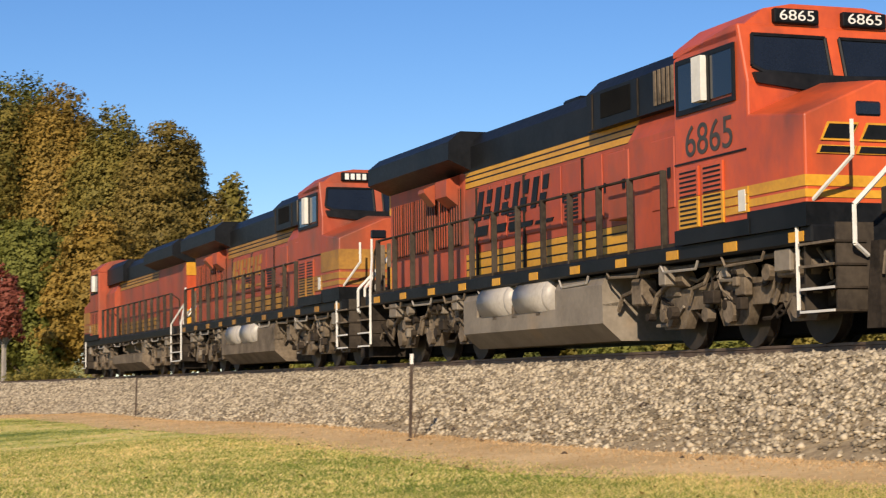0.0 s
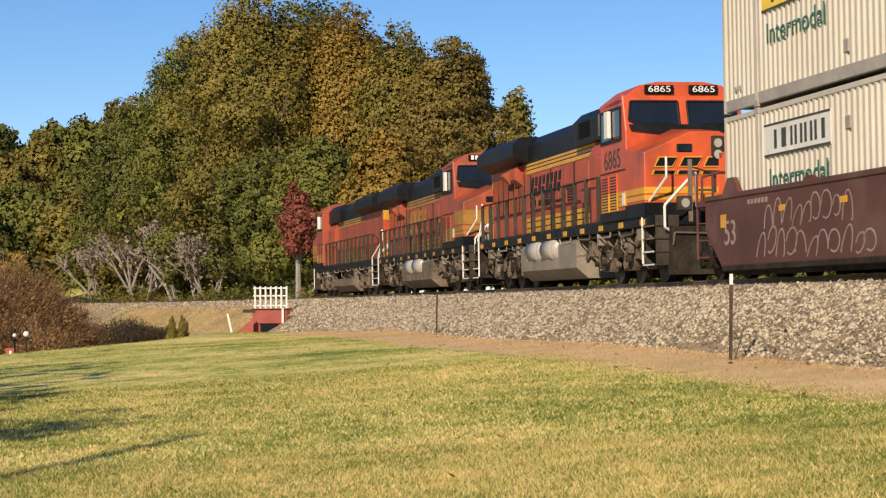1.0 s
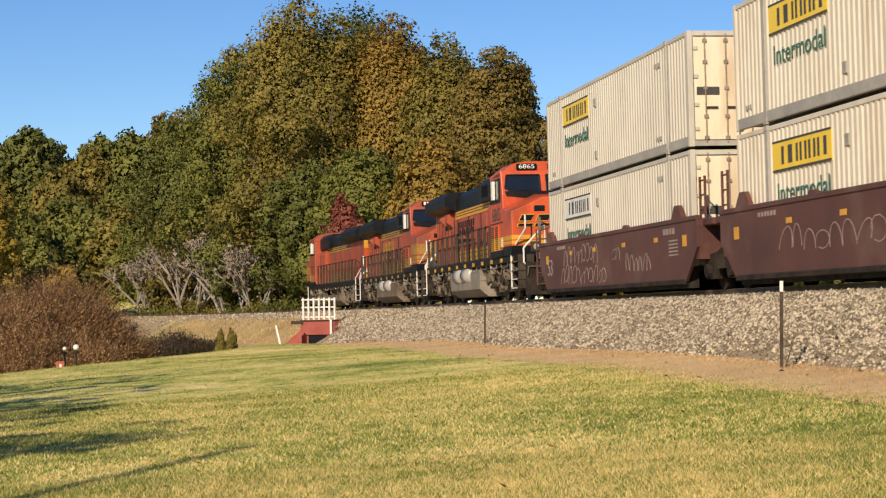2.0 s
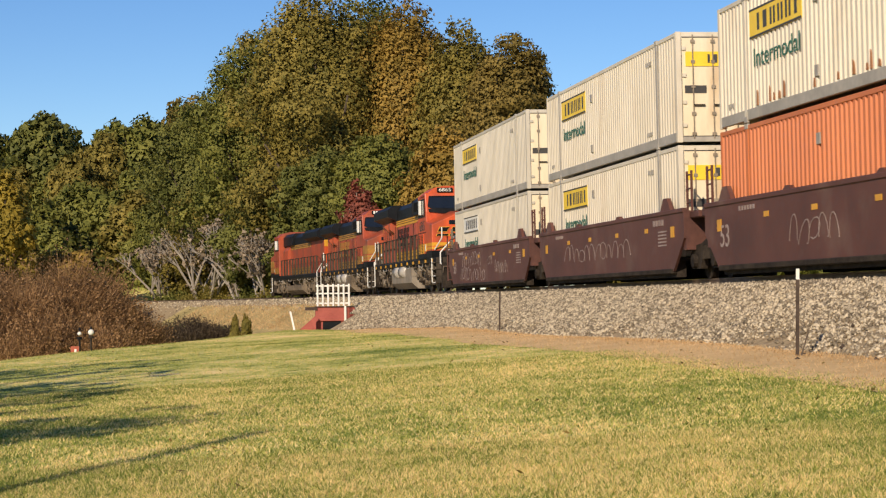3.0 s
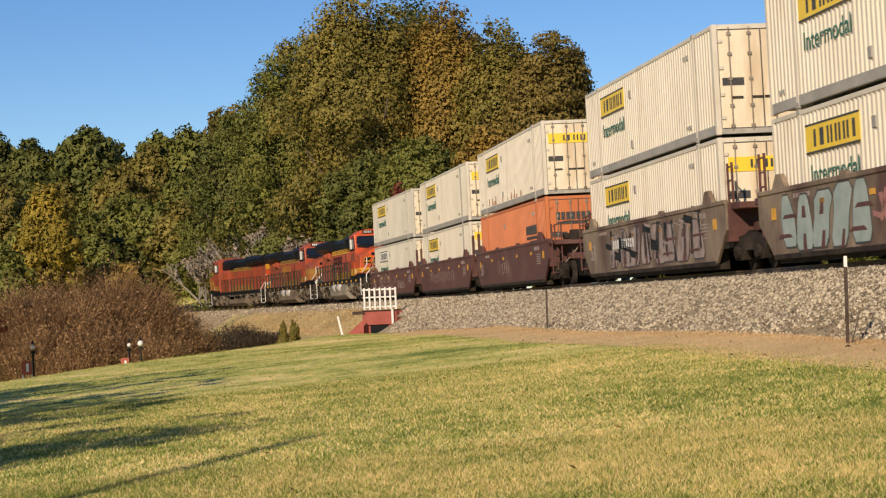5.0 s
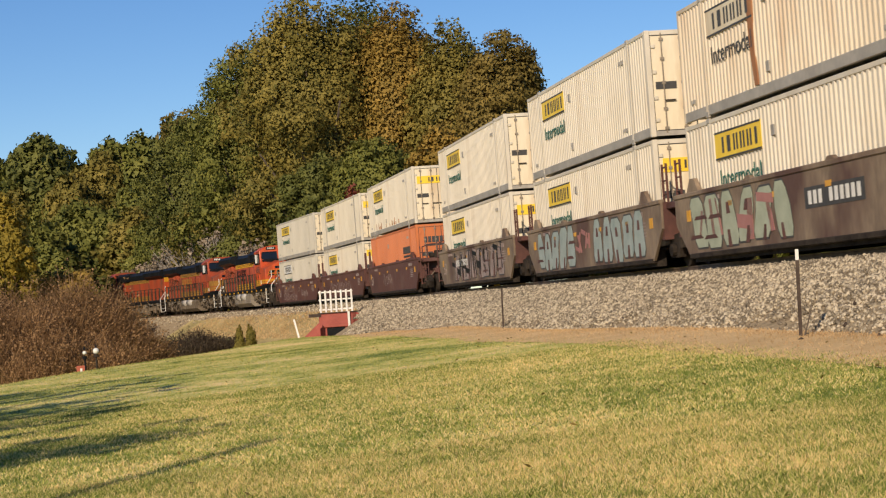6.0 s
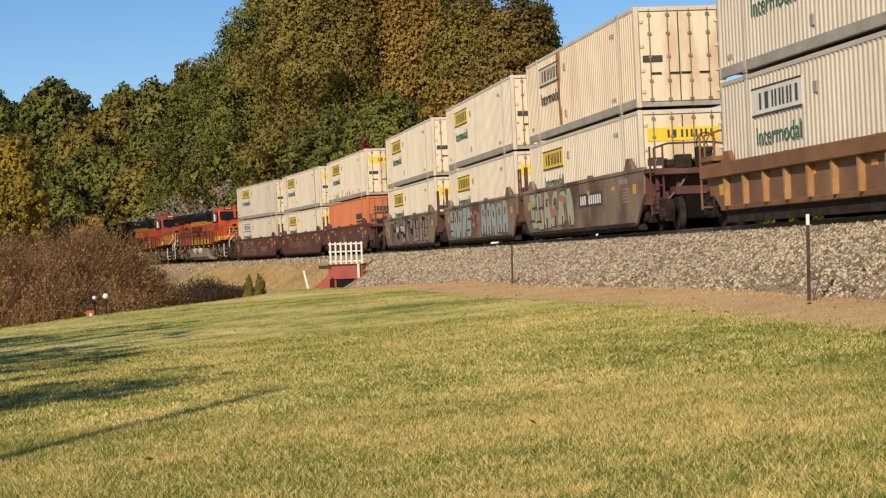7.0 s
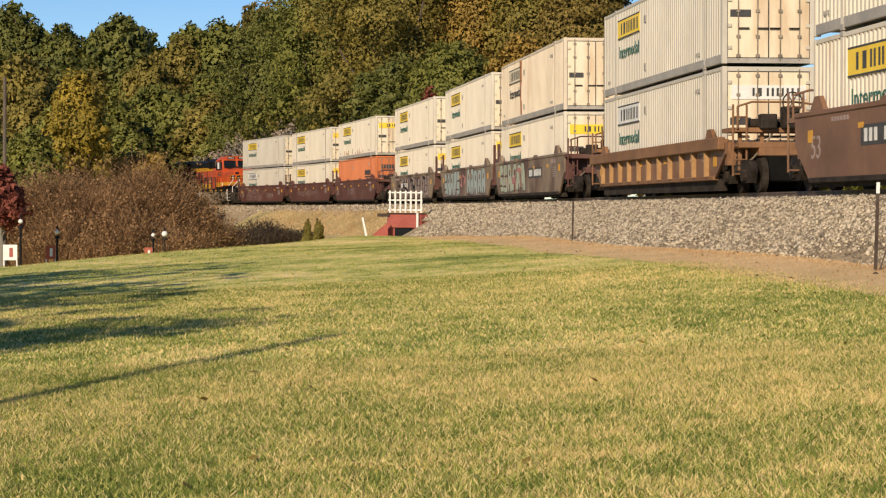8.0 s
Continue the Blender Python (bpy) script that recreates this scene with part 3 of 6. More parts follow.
def container(label, base, length=16.15, high=2.88, paint=None, plate=None, plate_ink=None, word=None, door_plate=None, door_paint=None, smooth=False, extra=None):
    """A freight container; its front looks along +x, its doors to the back. base: height over the rail."""
    c = thing("freight_container", label, "container", "containers on the train")
    L, W = length / 2, 1.3
    paint = paint or M_BOX
    # corrugated sides
    n = 62
    for side in (1, -1):
        prof, x0, x1 = [], -L + 0.16, L - 0.16
        p = (x1 - x0) / n
        d = 0.030 if smooth else 0.078
        for k in range(n):
            a = x0 + k * p
            prof += [(a, 0), (a + 0.46 * p, 0), (a + 0.56 * p, -d), (a + 0.88 * p, -d)]
        prof.append((x1, 0))
        v = [(a, side * (W - 0.012 + q), z) for z in (0.27, high - 0.11) for a, q in prof]
        m = len(prof)
        f = [(i, i + 1, i + 1 + m, i + m) if side < 0 else (i + 1, i, i + m, i + 1 + m) for i in range(m - 1)]
        mesh_thing("side_panel", v, f, paint, c)
    part("roof", boxes((-L + 0.1, L - 0.1, -W + 0.1, W - 0.1, high - 0.08, high - 0.03)), paint, c)
    part("floor", boxes((-L + 0.1, L - 0.1, -W + 0.06, W - 0.06, 0.1, 0.22)), M_BOXRAIL, c)
    part("front_wall", boxes((L - 0.12, L - 0.05, -W + 0.1, W - 0.1, 0.2, high - 0.1)), paint, c)
    for side in (1, -1):
        a, b = sorted((side * (W - 0.09), side * W))
        part("bottom_rail", boxes((-L + 0.14, L - 0.14, a, b, 0.02, 0.27), bevel=0.012), M_BOXRAIL, c)
        part("top_rail", boxes((-L + 0.14, L - 0.14, a, b, high - 0.12, high - 0.01), bevel=0.012), paint, c)
        for x in (-L, L - 0.14):
            part("corner_post", boxes((x, x + 0.14, side * W - 0.14 if side > 0 else -W, side * W if side > 0 else -W + 0.14, 0.0, high), bevel=0.012), paint, c)
        for x in (-6.1, 6.1):
            a, b = sorted((side * (W - 0.03), side * (W + 0.006)))
            part("lift_post", boxes((x - 0.09, x + 0.09, a, b, 0.0, high + 0.01), bevel=0.008), paint if side < 0 else M_BOXRAIL if smooth else paint, c)
            for z0, z1 in ((-0.03, 0.11), (high - 0.1, high + 0.02)):
                part("corner_casting", boxes((x - 0.11, x + 0.11, a - 0.012, b + 0.012, z0, z1), bevel=0.008), M_BOXRAIL, c)
    # doors
    dp = door_paint or M_BOXDOOR
    for side in (1, -1):
        y0, y1 = sorted((side * 0.012, side * (W - 0.15)))
        d = part("door", boxes((-L + 0.02, -L + 0.08, y0, y1, 0.16, high - 0.14), bevel=0.01), dp, c)
        for y in (0.32, 0.86):
            bm = cyl(bmesh.new(), (-L - 0.01, side * y, 0.1), (-L - 0.01, side * y, high - 0.08), 0.018, 6)
            for z in (0.22, 0.75, 1.45, 2.1, high - 0.25):
                box(bm, -L - 0.03, -L + 0.03, side * y - 0.05, side * y + 0.05, z - 0.04, z + 0.04)
            part("lock_rod", bm, M_ROD, d)
            part("rod_handle", boxes((-L - 0.04, -L - 0.015, min(side * y, side * (y - 0.3)), max(side * y, side * (y - 0.3)), 0.95, 0.99)), M_GRIME, d)
        for z in (0.4, 1.0, 1.7, 2.4):
            part("hinge", boxes((-L - 0.02, -L + 0.02, side * (W - 0.2) - 0.05, side * (W - 0.2) + 0.05, z, z + 0.09)), paint, d)
        for z in (0.155, high - 0.155):
            part("door_gasket", boxes((-L + 0.012, -L + 0.03, y0 + 0.02, y1 - 0.02, z, z + 0.02)), M_INK, d)
    part("door_seal", boxes((-L + 0.012, -L + 0.05, -0.012, 0.012, 0.16, high - 0.14)), M_INK, c)
    for side in (1, -1):
        a, b = sorted((side * (W - 0.15), side * (W - 0.125)))
        part("door_seal", boxes((-L + 0.012, -L + 0.05, a, b, 0.16, high - 0.14)), M_INK, c)
    part("door_header", boxes((-L, -L + 0.1, -W + 0.14, W - 0.14, high - 0.13, high - 0.01)), paint, c)
    part("door_sill", boxes((-L, -L + 0.1, -W + 0.14, W - 0.14, 0.02, 0.15)), M_BOXRAIL, c)
    part("vent_label", boxes((-L + 0.008, -L + 0.019, 0.5, 1.08, 1.28, 1.48)), M_INK, c, "small dark printed panel")
    if door_plate:
        part("door_plate", boxes((-L - 0.002, -L + 0.02, -1.05, 1.05, 1.98, 2.36)), door_plate, c, "wide plate with dark lettering shapes")
        rows = []
        for y, w in ((0.46, 0.06), (0.30, 0.10), (0.06, 0.06), (-0.08, 0.06), (-0.22, 0.06), (-0.36, 0.06), (-0.50, 0.06), (-0.64, 0.06), (-0.80, 0.08)):
            rows.append((-L - 0.012, -L, y - w, y, 2.07, 2.29))
        tagged(part("plate_lettering", boxes(*rows), M_INK, c), kind="stuff")
    if plate:
        x0, x1 = 2.3, 5.7
        z0, z1 = 1.84, 2.50
        ob = part("side_plate", boxes((x0, x1, W - 0.02, W + 0.004, z0, z1)), plate, c, "rectangular plate with dark lettering shapes")
        part("plate_border", boxes((x0, x1, W, W + 0.01, z0, z0 + 0.045), (x0, x1, W, W + 0.01, z1 - 0.045, z1)), M_INK, c)
        rows = []
        for x, w in ((5.15, 0.14), (4.75, 0.24), (4.28, 0.11), (4.06, 0.11), (3.78, 0.11), (3.56, 0.11), (3.28, 0.11), (3.06, 0.11), (2.72, 0.16)):
            rows.append((x - w, x, W, W + 0.012, z0 + 0.14, z1 - 0.14))
        tagged(part("plate_lettering", boxes(*rows), plate_ink or M_INK, c), kind="stuff")
    if word:
        lettering("word", "Intermodal", 0.60, on_side(3.95, W + 0.004, 1.36), word, c, 3.0)
    tagged(part("small_marking", boxes(*[(-5.6 + k * 0.16, -5.5 + k * 0.16, W - 0.012, W + 0.004, 2.3, 2.42) for k in range(4)] + [(-5.6 + k * 0.16, -5.5 + k * 0.16, W - 0.012, W + 0.004, 0.4, 0.5) for k in range(4)] + [(7.0 + k * 0.14, 7.08 + k * 0.14, W - 0.012, W + 0.004, 0.42, 0.52) for k in range(3)]), M_BOXRAIL, c), kind="stuff")
    for z in (0.5, 2.05):
        part("vent", boxes((1.4, 1.62, W - 0.02, W + 0.012, z, z + 0.24), bevel=0.006), M_BOXRAIL, c)
    if extra:
        extra(c, L, W, high)
    c["base"] = base
    return c


def rust_run(c, L, W, high):
    part("rust_streak", prism([(2.2, 0.3), (2.45, 0.3), (2.62, 1.2), (2.7, high - 0.12), (2.25, high - 0.12), (2.32, 1.1)], W - 0.03, W + 0.005), M_RUST, c, "run of brown rust")


def scuffs(c, L, W, high):
    rng = random.Random(4)
    for k in range(12):
        x, h = rng.uniform(-3.5, 6), rng.uniform(0.12, 0.4)
        part("scuff", prism([(x, 0.3), (x + 0.12, 0.3), (x + 0.09, 0.3 + h), (x + 0.02, 0.3 + h * 0.8)], W - 0.02, W + 0.003), M_RUST, c)


def dark_name(c, L, W, high):
    rows = [(-6.0 + k * 0.27, -5.82 + k * 0.27, W - 0.01, W + 0.006, 1.55, 1.9) for k in range(9)]
    rows += [(-6.0, -3.7, W - 0.01, W + 0.006, 1.36, 1.46), (-6.0, -4.3, W - 0.01, W + 0.006, 1.2, 1.28)]
    part("side_lettering", boxes(*rows), M_INK, c, "black lettering shapes")
    rows = [(-L - 0.006, -L + 0.02, 0.75 - k * 0.2, 0.9 - k * 0.2, 1.95, 2.25) for k in range(9)]
    rows.append((-L - 0.006, -L + 0.02, -0.3, 0.9, 1.78, 1.88))
    part("door_lettering", boxes(*rows), M_INK, c, "black lettering shapes")


def tag_strokes(parent, x0, x1, z0, z1, y, paint, seed, wide=0.14, n=14):
    """Unreadable sprayed shapes: slanted bars and hooks on a side panel."""
    rng = random.Random(seed)
    bm = bmesh.new()
    for k in range(n):
        x = x0 + (x1 - x0) * (k + rng.uniform(0.1, 0.7)) / n
        h0, h1 = z0 + rng.uniform(0, 0.25) * (z1 - z0), z1 - rng.uniform(0, 0.25) * (z1 - z0)
        sl = rng.uniform(-0.35, 0.35)
        w = wide * rng.uniform(0.5, 1.3)
        prism([(x, h0), (x + w, h0), (x + w + sl, h1), (x + sl, h1)], y, y + 0.004 + 0.004 * (wide < 0.45), bm)
        if rng.random() < 0.6:
            zz = rng.uniform(h0, h1)
            prism([(x, zz), (x + (x1 - x0) / n, zz + 0.1), (x + (x1 - x0) / n, zz + 0.1 + w * 0.8), (x, zz + w * 0.8)], y, y + 0.005 + 0.005 * (wide < 0.45), bm)
    return tagged(part("sprayed_tag", bm, paint, parent, "illegible sprayed graffiti shapes"), kind="stuff")


def tag_scrawl(parent, x0, x1, z0, z1, y, paint, seed, wide, n):
    """Thin chalked loops and arches, too loose to read."""
    rng = random.Random(seed)
    bm = bmesh.new()
    step = (x1 - x0) / n
    for k in range(n):
        cx = x1 - step * (k + 0.5)
        base, h = z0 + rng.uniform(0, 0.2) * (z1 - z0), (z1 - z0) * rng.uniform(0.55, 0.85)
        lean, half = rng.uniform(-0.1, 0.25), step * rng.uniform(0.35, 0.55)
        turn = rng.choice((1.0, 1.0, 1.25, 1.7))
        pts = []
        for q in range(10):
            a = math.pi * turn * q / 9
            v = max(0.0, math.sin(a)) if turn <= 1.25 else 0.5 + 0.5 * math.sin(a)
            pts.append((cx + half * math.cos(a) - lean * v, base + h * v))
        for (xa, za), (xb, zb) in zip(pts, pts[1:]):
            d = math.hypot(xb - xa, zb - za) or 1.0
            ox, oz = -(zb - za) / d * wide / 2, (xb - xa) / d * wide / 2
            prism([(xa + ox, za + oz), (xb + ox, zb + oz), (xb - ox, zb - oz), (xa - ox, za - oz)], y, y + 0.006, bm)
    return tagged(part("chalk_scrawl", bm, paint, parent, "loose pale chalked loops"), kind="stuff")


def tag_letters(parent, x0, x1, z0, z1, y, fill, seed, n):
    """Unreadable sprayed letter shapes: dark outlines, pale bodies and dark slits."""
    rng = random.Random(seed)
    dark, pale, slit = bmesh.new(), bmesh.new(), bmesh.new()
    w = (x1 - x0) / n
    for k in range(n):
        cx = x0 + w * (k + 0.5) + rng.uniform(-0.05, 0.05)
        cz, hh = (z0 + z1) / 2 + rng.uniform(-0.05, 0.05), (z1 - z0) / 2 * rng.uniform(0.86, 1.0)
        lean, top, foot = rng.uniform(-0.22, 0.22), rng.uniform(0.55, 1.05), rng.uniform(0.75, 1.05)
        kind = rng.randrange(3)

        def ring(g):
            ww = w * 0.50 + g
            q = [(-0.75 * foot, -1), (0.75 * foot, -1), (foot, -0.7), (0.85, 0.1), (top, 0.72), (0.6 * top, 1), (-0.6 * top, 1), (-top, 0.72), (-0.85, 0.1), (-foot, -0.7)]
            return [(cx + u * ww + v * lean, cz + v * (hh + g)) for u, v in q]
        prism(ring(0.0), y, y + 0.004, dark)
        prism(ring(-0.045), y + 0.004, y + 0.008, pale)
        spots = ([(0.0, -1.0, 0.10, 0.55)], [(0.0, 0.15, 0.13, 0.4), (0.0, -1.0, 0.12, 0.6)], [(-0.3, 0.1, 0.5, 0.14), (0.4, -0.6, 0.5, 0.14)])[kind]
        for u, v, a, b in spots:
            c0 = (cx + u * w * 0.47, cz + v * hh)
            prism([(c0[0] - a * w * 0.9, c0[1]), (c0[0] + a * w * 0.9, c0[1]), (c0[0] + a * w * 0.6 + b * lean, c0[1] + b * hh), (c0[0] - a * w * 0.6 + b * lean, c0[1] + b * hh)], y + 0.008, y + 0.011, slit)
    g = tagged(part("sprayed_outline", dark, M_INK, parent, "dark sprayed outline shapes"), kind="stuff")
    tagged(part("sprayed_lettering", pale, fill, parent, "pale illegible sprayed letter shapes"), kind="stuff")
    tagged(part("sprayed_shading", slit, M_BROWN, parent), kind="stuff")
    return g


def well_car(label, paint, ribbed=False, tags=(), front_end=False, back_end=False, number_box=False, fifty_three=True):
    """One unit of a well car: two deep sides, end platforms, trucks at the ends that it carries."""
    c = thing("well_car", label, "freight car", "well cars of the train")
    E, Lw, Y = 9.75, 8.45, 1.46
    top, low = (1.36, 0.42) if ribbed else (1.72, 0.22)
    panel = M_TANBROWN if ribbed else paint
    for side in (1, -1):
        y0, y1 = sorted((side * (Y - 0.07), side * Y))
        out = [(-Lw - 0.5, top), (-Lw - 0.5, 1.05), (-Lw + 0.55, low), (Lw - 0.55, low), (Lw + 0.5, 1.05), (Lw + 0.5, top)]
        p = part("side_panel", prism(out, y0, y1), panel, c)
        a, b = sorted((side * (Y - 0.12), side * (Y + 0.035)))
        part("top_chord", boxes((-Lw - 0.5, Lw + 0.5, a, b, top - 0.02, top + 0.10), bevel=0.02), paint, c)
        part("bottom_sill", boxes((-Lw + 0.6, Lw - 0.6, a, b, low - 0.06, low + 0.07), bevel=0.02), M_GRIME if not ribbed else paint, c)
        for x, sg in ((-7.3, 1), (7.3, -1), (-2.2, 1), (3.0, -1)):
            w, h = (0.5, 0.34) if abs(x) > 5 else (0.3, 0.1)
            part("guide_hump", prism([(x - w, top + 0.08), (x + w, top + 0.08), (x + w * 0.35, top + 0.08 + h), (x - w * 0.35, top + 0.08 + h)], y0 - 0.02, y1 + 0.02), paint, c)
        if ribbed:
            for k in range(11):
                x = -7.2 + k * 1.44
                part("rib", prism([(x - 0.04, low + 0.05), (x + 0.04, low + 0.05), (x + 0.07, top - 0.20), (x - 0.07, top - 0.20)], min(y1, y1 + side * 0.13) if side > 0 else y0 - 0.13, y1 + 0.13 if side > 0 else y0), M_OCHRERIB, c)
            part("overhang_chord", boxes((-Lw - 0.5, Lw + 0.5, min(side * Y, side * (Y + 0.2)), max(side * Y, side * (Y + 0.2)), top - 0.19, top + 0.15), bevel=0.02), paint, c)
        if side > 0:
            for x in (-7.9, -5.3, -2.0, 1.4, 4.4, 7.8):
                part("reflector", boxes((x - 0.16, x + 0.16, Y, Y + 0.012, top - 0.42 if abs(x) < 7 else top - 0.62, top - 0.30 if abs(x) < 7 else top - 0.34)), M_YELLOW, c, "yellow reflective marker")
            tagged(part("stencil", boxes(*[(6.2 - k * 0.2, 6.32 - k * 0.2, Y, Y + 0.008, top - 0.2, top - 0.1) for k in range(6)] + [(-6.2 - k * 0.28, -6.0 - k * 0.28, Y, Y + 0.008, top - 0.27, top - 0.12) for k in range(4)] + [(-7.3, -6.5, Y, Y + 0.008, 0.9 + 0.09 * k, 0.94 + 0.09 * k) for k in range(5)]), M_CHALK, c, "small white stencilled markings"), kind="stuff")
    # floor, plus low dark side beams added for the shade under the car
    part("well_floor_shade", boxes((-Lw + 0.4, Lw - 0.4, -1.36, 1.36, 0.5, 0.58), (-Lw + 0.6, Lw - 0.6, -1.35, -1.1, 0.07, 0.52), (-Lw + 0.6, Lw - 0.6, 1.1, 1.35, 0.07, 0.52)), M_GRIME, c)
    if paint is M_BROWN2:
        paint = M_BROWN
    for s in (1, -1):
        a, b = sorted((s * (Lw + 0.25), s * (Lw + 0.5)))
        part("bulkhead", boxes((a, b, -1.4, 1.4, 0.75, top + 0.03)), paint, c)
        a, b = sorted((s * (Lw + 0.3), s * E))
        part("end_platform", boxes((a, b, -0.75, 0.75, 0.98, 1.22), (a, b, -1.3, 1.3, top - 0.17, top), bevel=0.02), paint, c)
        part("coupler", boxes((min(s * (E - 0.2), s * (E + 0.28)), max(s * (E - 0.2), s * (E + 0.28)), -0.16, 0.16, 0.7, 0.95), bevel=0.03), M_GRIME, c)
    if front_end:
        truck_parts(c, 9.0, 2, 0.46, M_GRIME, 1.75)
    truck_parts(c, -9.85 if not back_end else -9.0, 2, 0.46, M_GRIME, 1.75)
    for s, on in ((1, front_end), (-1, back_end)):
        if not on:
            for y in (1.3, -1.3):
                bm = bmesh.new()
                cyl(bm, (s * (Lw + 0.35), y, 1.7), (s * (Lw + 0.35), y, 2.75), 0.035, 6)
                cyl(bm, (s * (Lw + 0.75), y, 1.7), (s * (Lw + 0.75), y, 2.75), 0.035, 6)
                for k in range(3):
                    cyl(bm, (s * (Lw + 0.35), y, 1.95 + 0.35 * k), (s * (Lw + 0.75), y, 1.95 + 0.35 * k), 0.022, 6)
                part("grab_rail", bm, paint, c)
            continue
        x = s * (E - 0.15)
        for y in (1.05, -1.42):
            bm = bmesh.new()
            for yy in (y, y + 0.37):
                cyl(bm, (x, yy, 0.45), (x, yy, 2.35), 0.03, 6)
            for k in range(5):
                cyl(bm, (x, y, 0.5 + 0.38 * k), (x, y + 0.37, 0.5 + 0.38 * k), 0.022, 6)
            part("ladder", bm, paint, c)
        bm = pipe(bmesh.new(), [(x, -1.3, 1.7), (x, -1.3, 2.3), (x, -0.3, 2.42), (x, 0.9, 2.42), (x, 1.3, 2.3), (x, 1.3, 1.7)], 0.028)
        part("end_rail", bm, paint, c)
        bm = boxes((x - 0.14, x + 0.14, -0.35, 0.1, 1.7, 2.3), (x - 0.16, x + 0.16, 0.25, 0.7, 1.7, 2.1), bevel=0.03)
        pipe(bm, [(x + s * 0.18, -0.15 + 0.27 * math.cos(q * math.pi / 7), 2.4 + 0.27 * math.sin(q * math.pi / 7)) for q in range(15)], 0.02, 5)
        for q in range(3):
            cyl(bm, (x + s * 0.17, -0.15 - 0.26 * math.cos(q * 1.05), 2.4 - 0.26 * math.sin(q * 1.05)), (x + s * 0.17, -0.15 + 0.26 * math.cos(q * 1.05), 2.4 + 0.26 * math.sin(q * 1.05)), 0.014, 5)
        part("brake_stand", bm, M_GRIME, c, "hand brake box with round wheel")
        for y in (-1.2, -0.7, 0.55, 1.15):
            part("end_upright", boxes((x - 0.3 * s - 0.04, x - 0.3 * s + 0.04, y - 0.05, y + 0.05, 0.6, 1.75), bevel=0.008), paint, c)
        part("brake_reservoir", cyl(bmesh.new(), (x - 0.35 * s, -0.9, 1.86), (x - 0.35 * s, 0.9, 1.86), 0.13, 12), M_GRIME, c)
        part("brake_linkage", pipe(bmesh.new(), [(x - 0.2 * s, 0.2, 1.75), (x - 0.1 * s, 0.5, 1.3), (x, 0.9, 0.9), (x - 0.3 * s, 1.2, 0.7)], 0.028, 5), M_DUST, c)
        part("access_deck", boxes((x - 0.55 * s - 0.5, x - 0.55 * s + 0.5, -1.45, 1.45, 1.62, 1.74)), paint, c)
    if fifty_three:
        lettering("number", "53", 0.75, on_side(7.4, Y + 0.004, 0.95), M_CHALK, c)
    if number_box:
        nx = 1.1 if number_box is True else number_box
        part("number_board", boxes((nx, nx + 3.3, Y, Y + 0.008, 0.92, 1.36)), M_INK, c, "black board with white bars")
        part("number_marking", boxes(*[(nx + 0.2 + k * 0.3, nx + 0.38 + k * 0.3, Y, Y + 0.014, 1.0, 1.28) for k in range(10) if k != 6]), M_WHITE, c)["kind"] = "stuff"
    for x0, x1, z0, z1, paint2, seed, wide, n in tags:
        if wide == 0:
            tag_letters(c, x0, x1, z0, z1, Y + 0.004, paint2, seed, n)
            continue
        (tag_scrawl if wide < 0.06 else tag_strokes)(c, x0, x1, z0, z1, Y + 0.004, paint2, seed, wide, n)
    return c


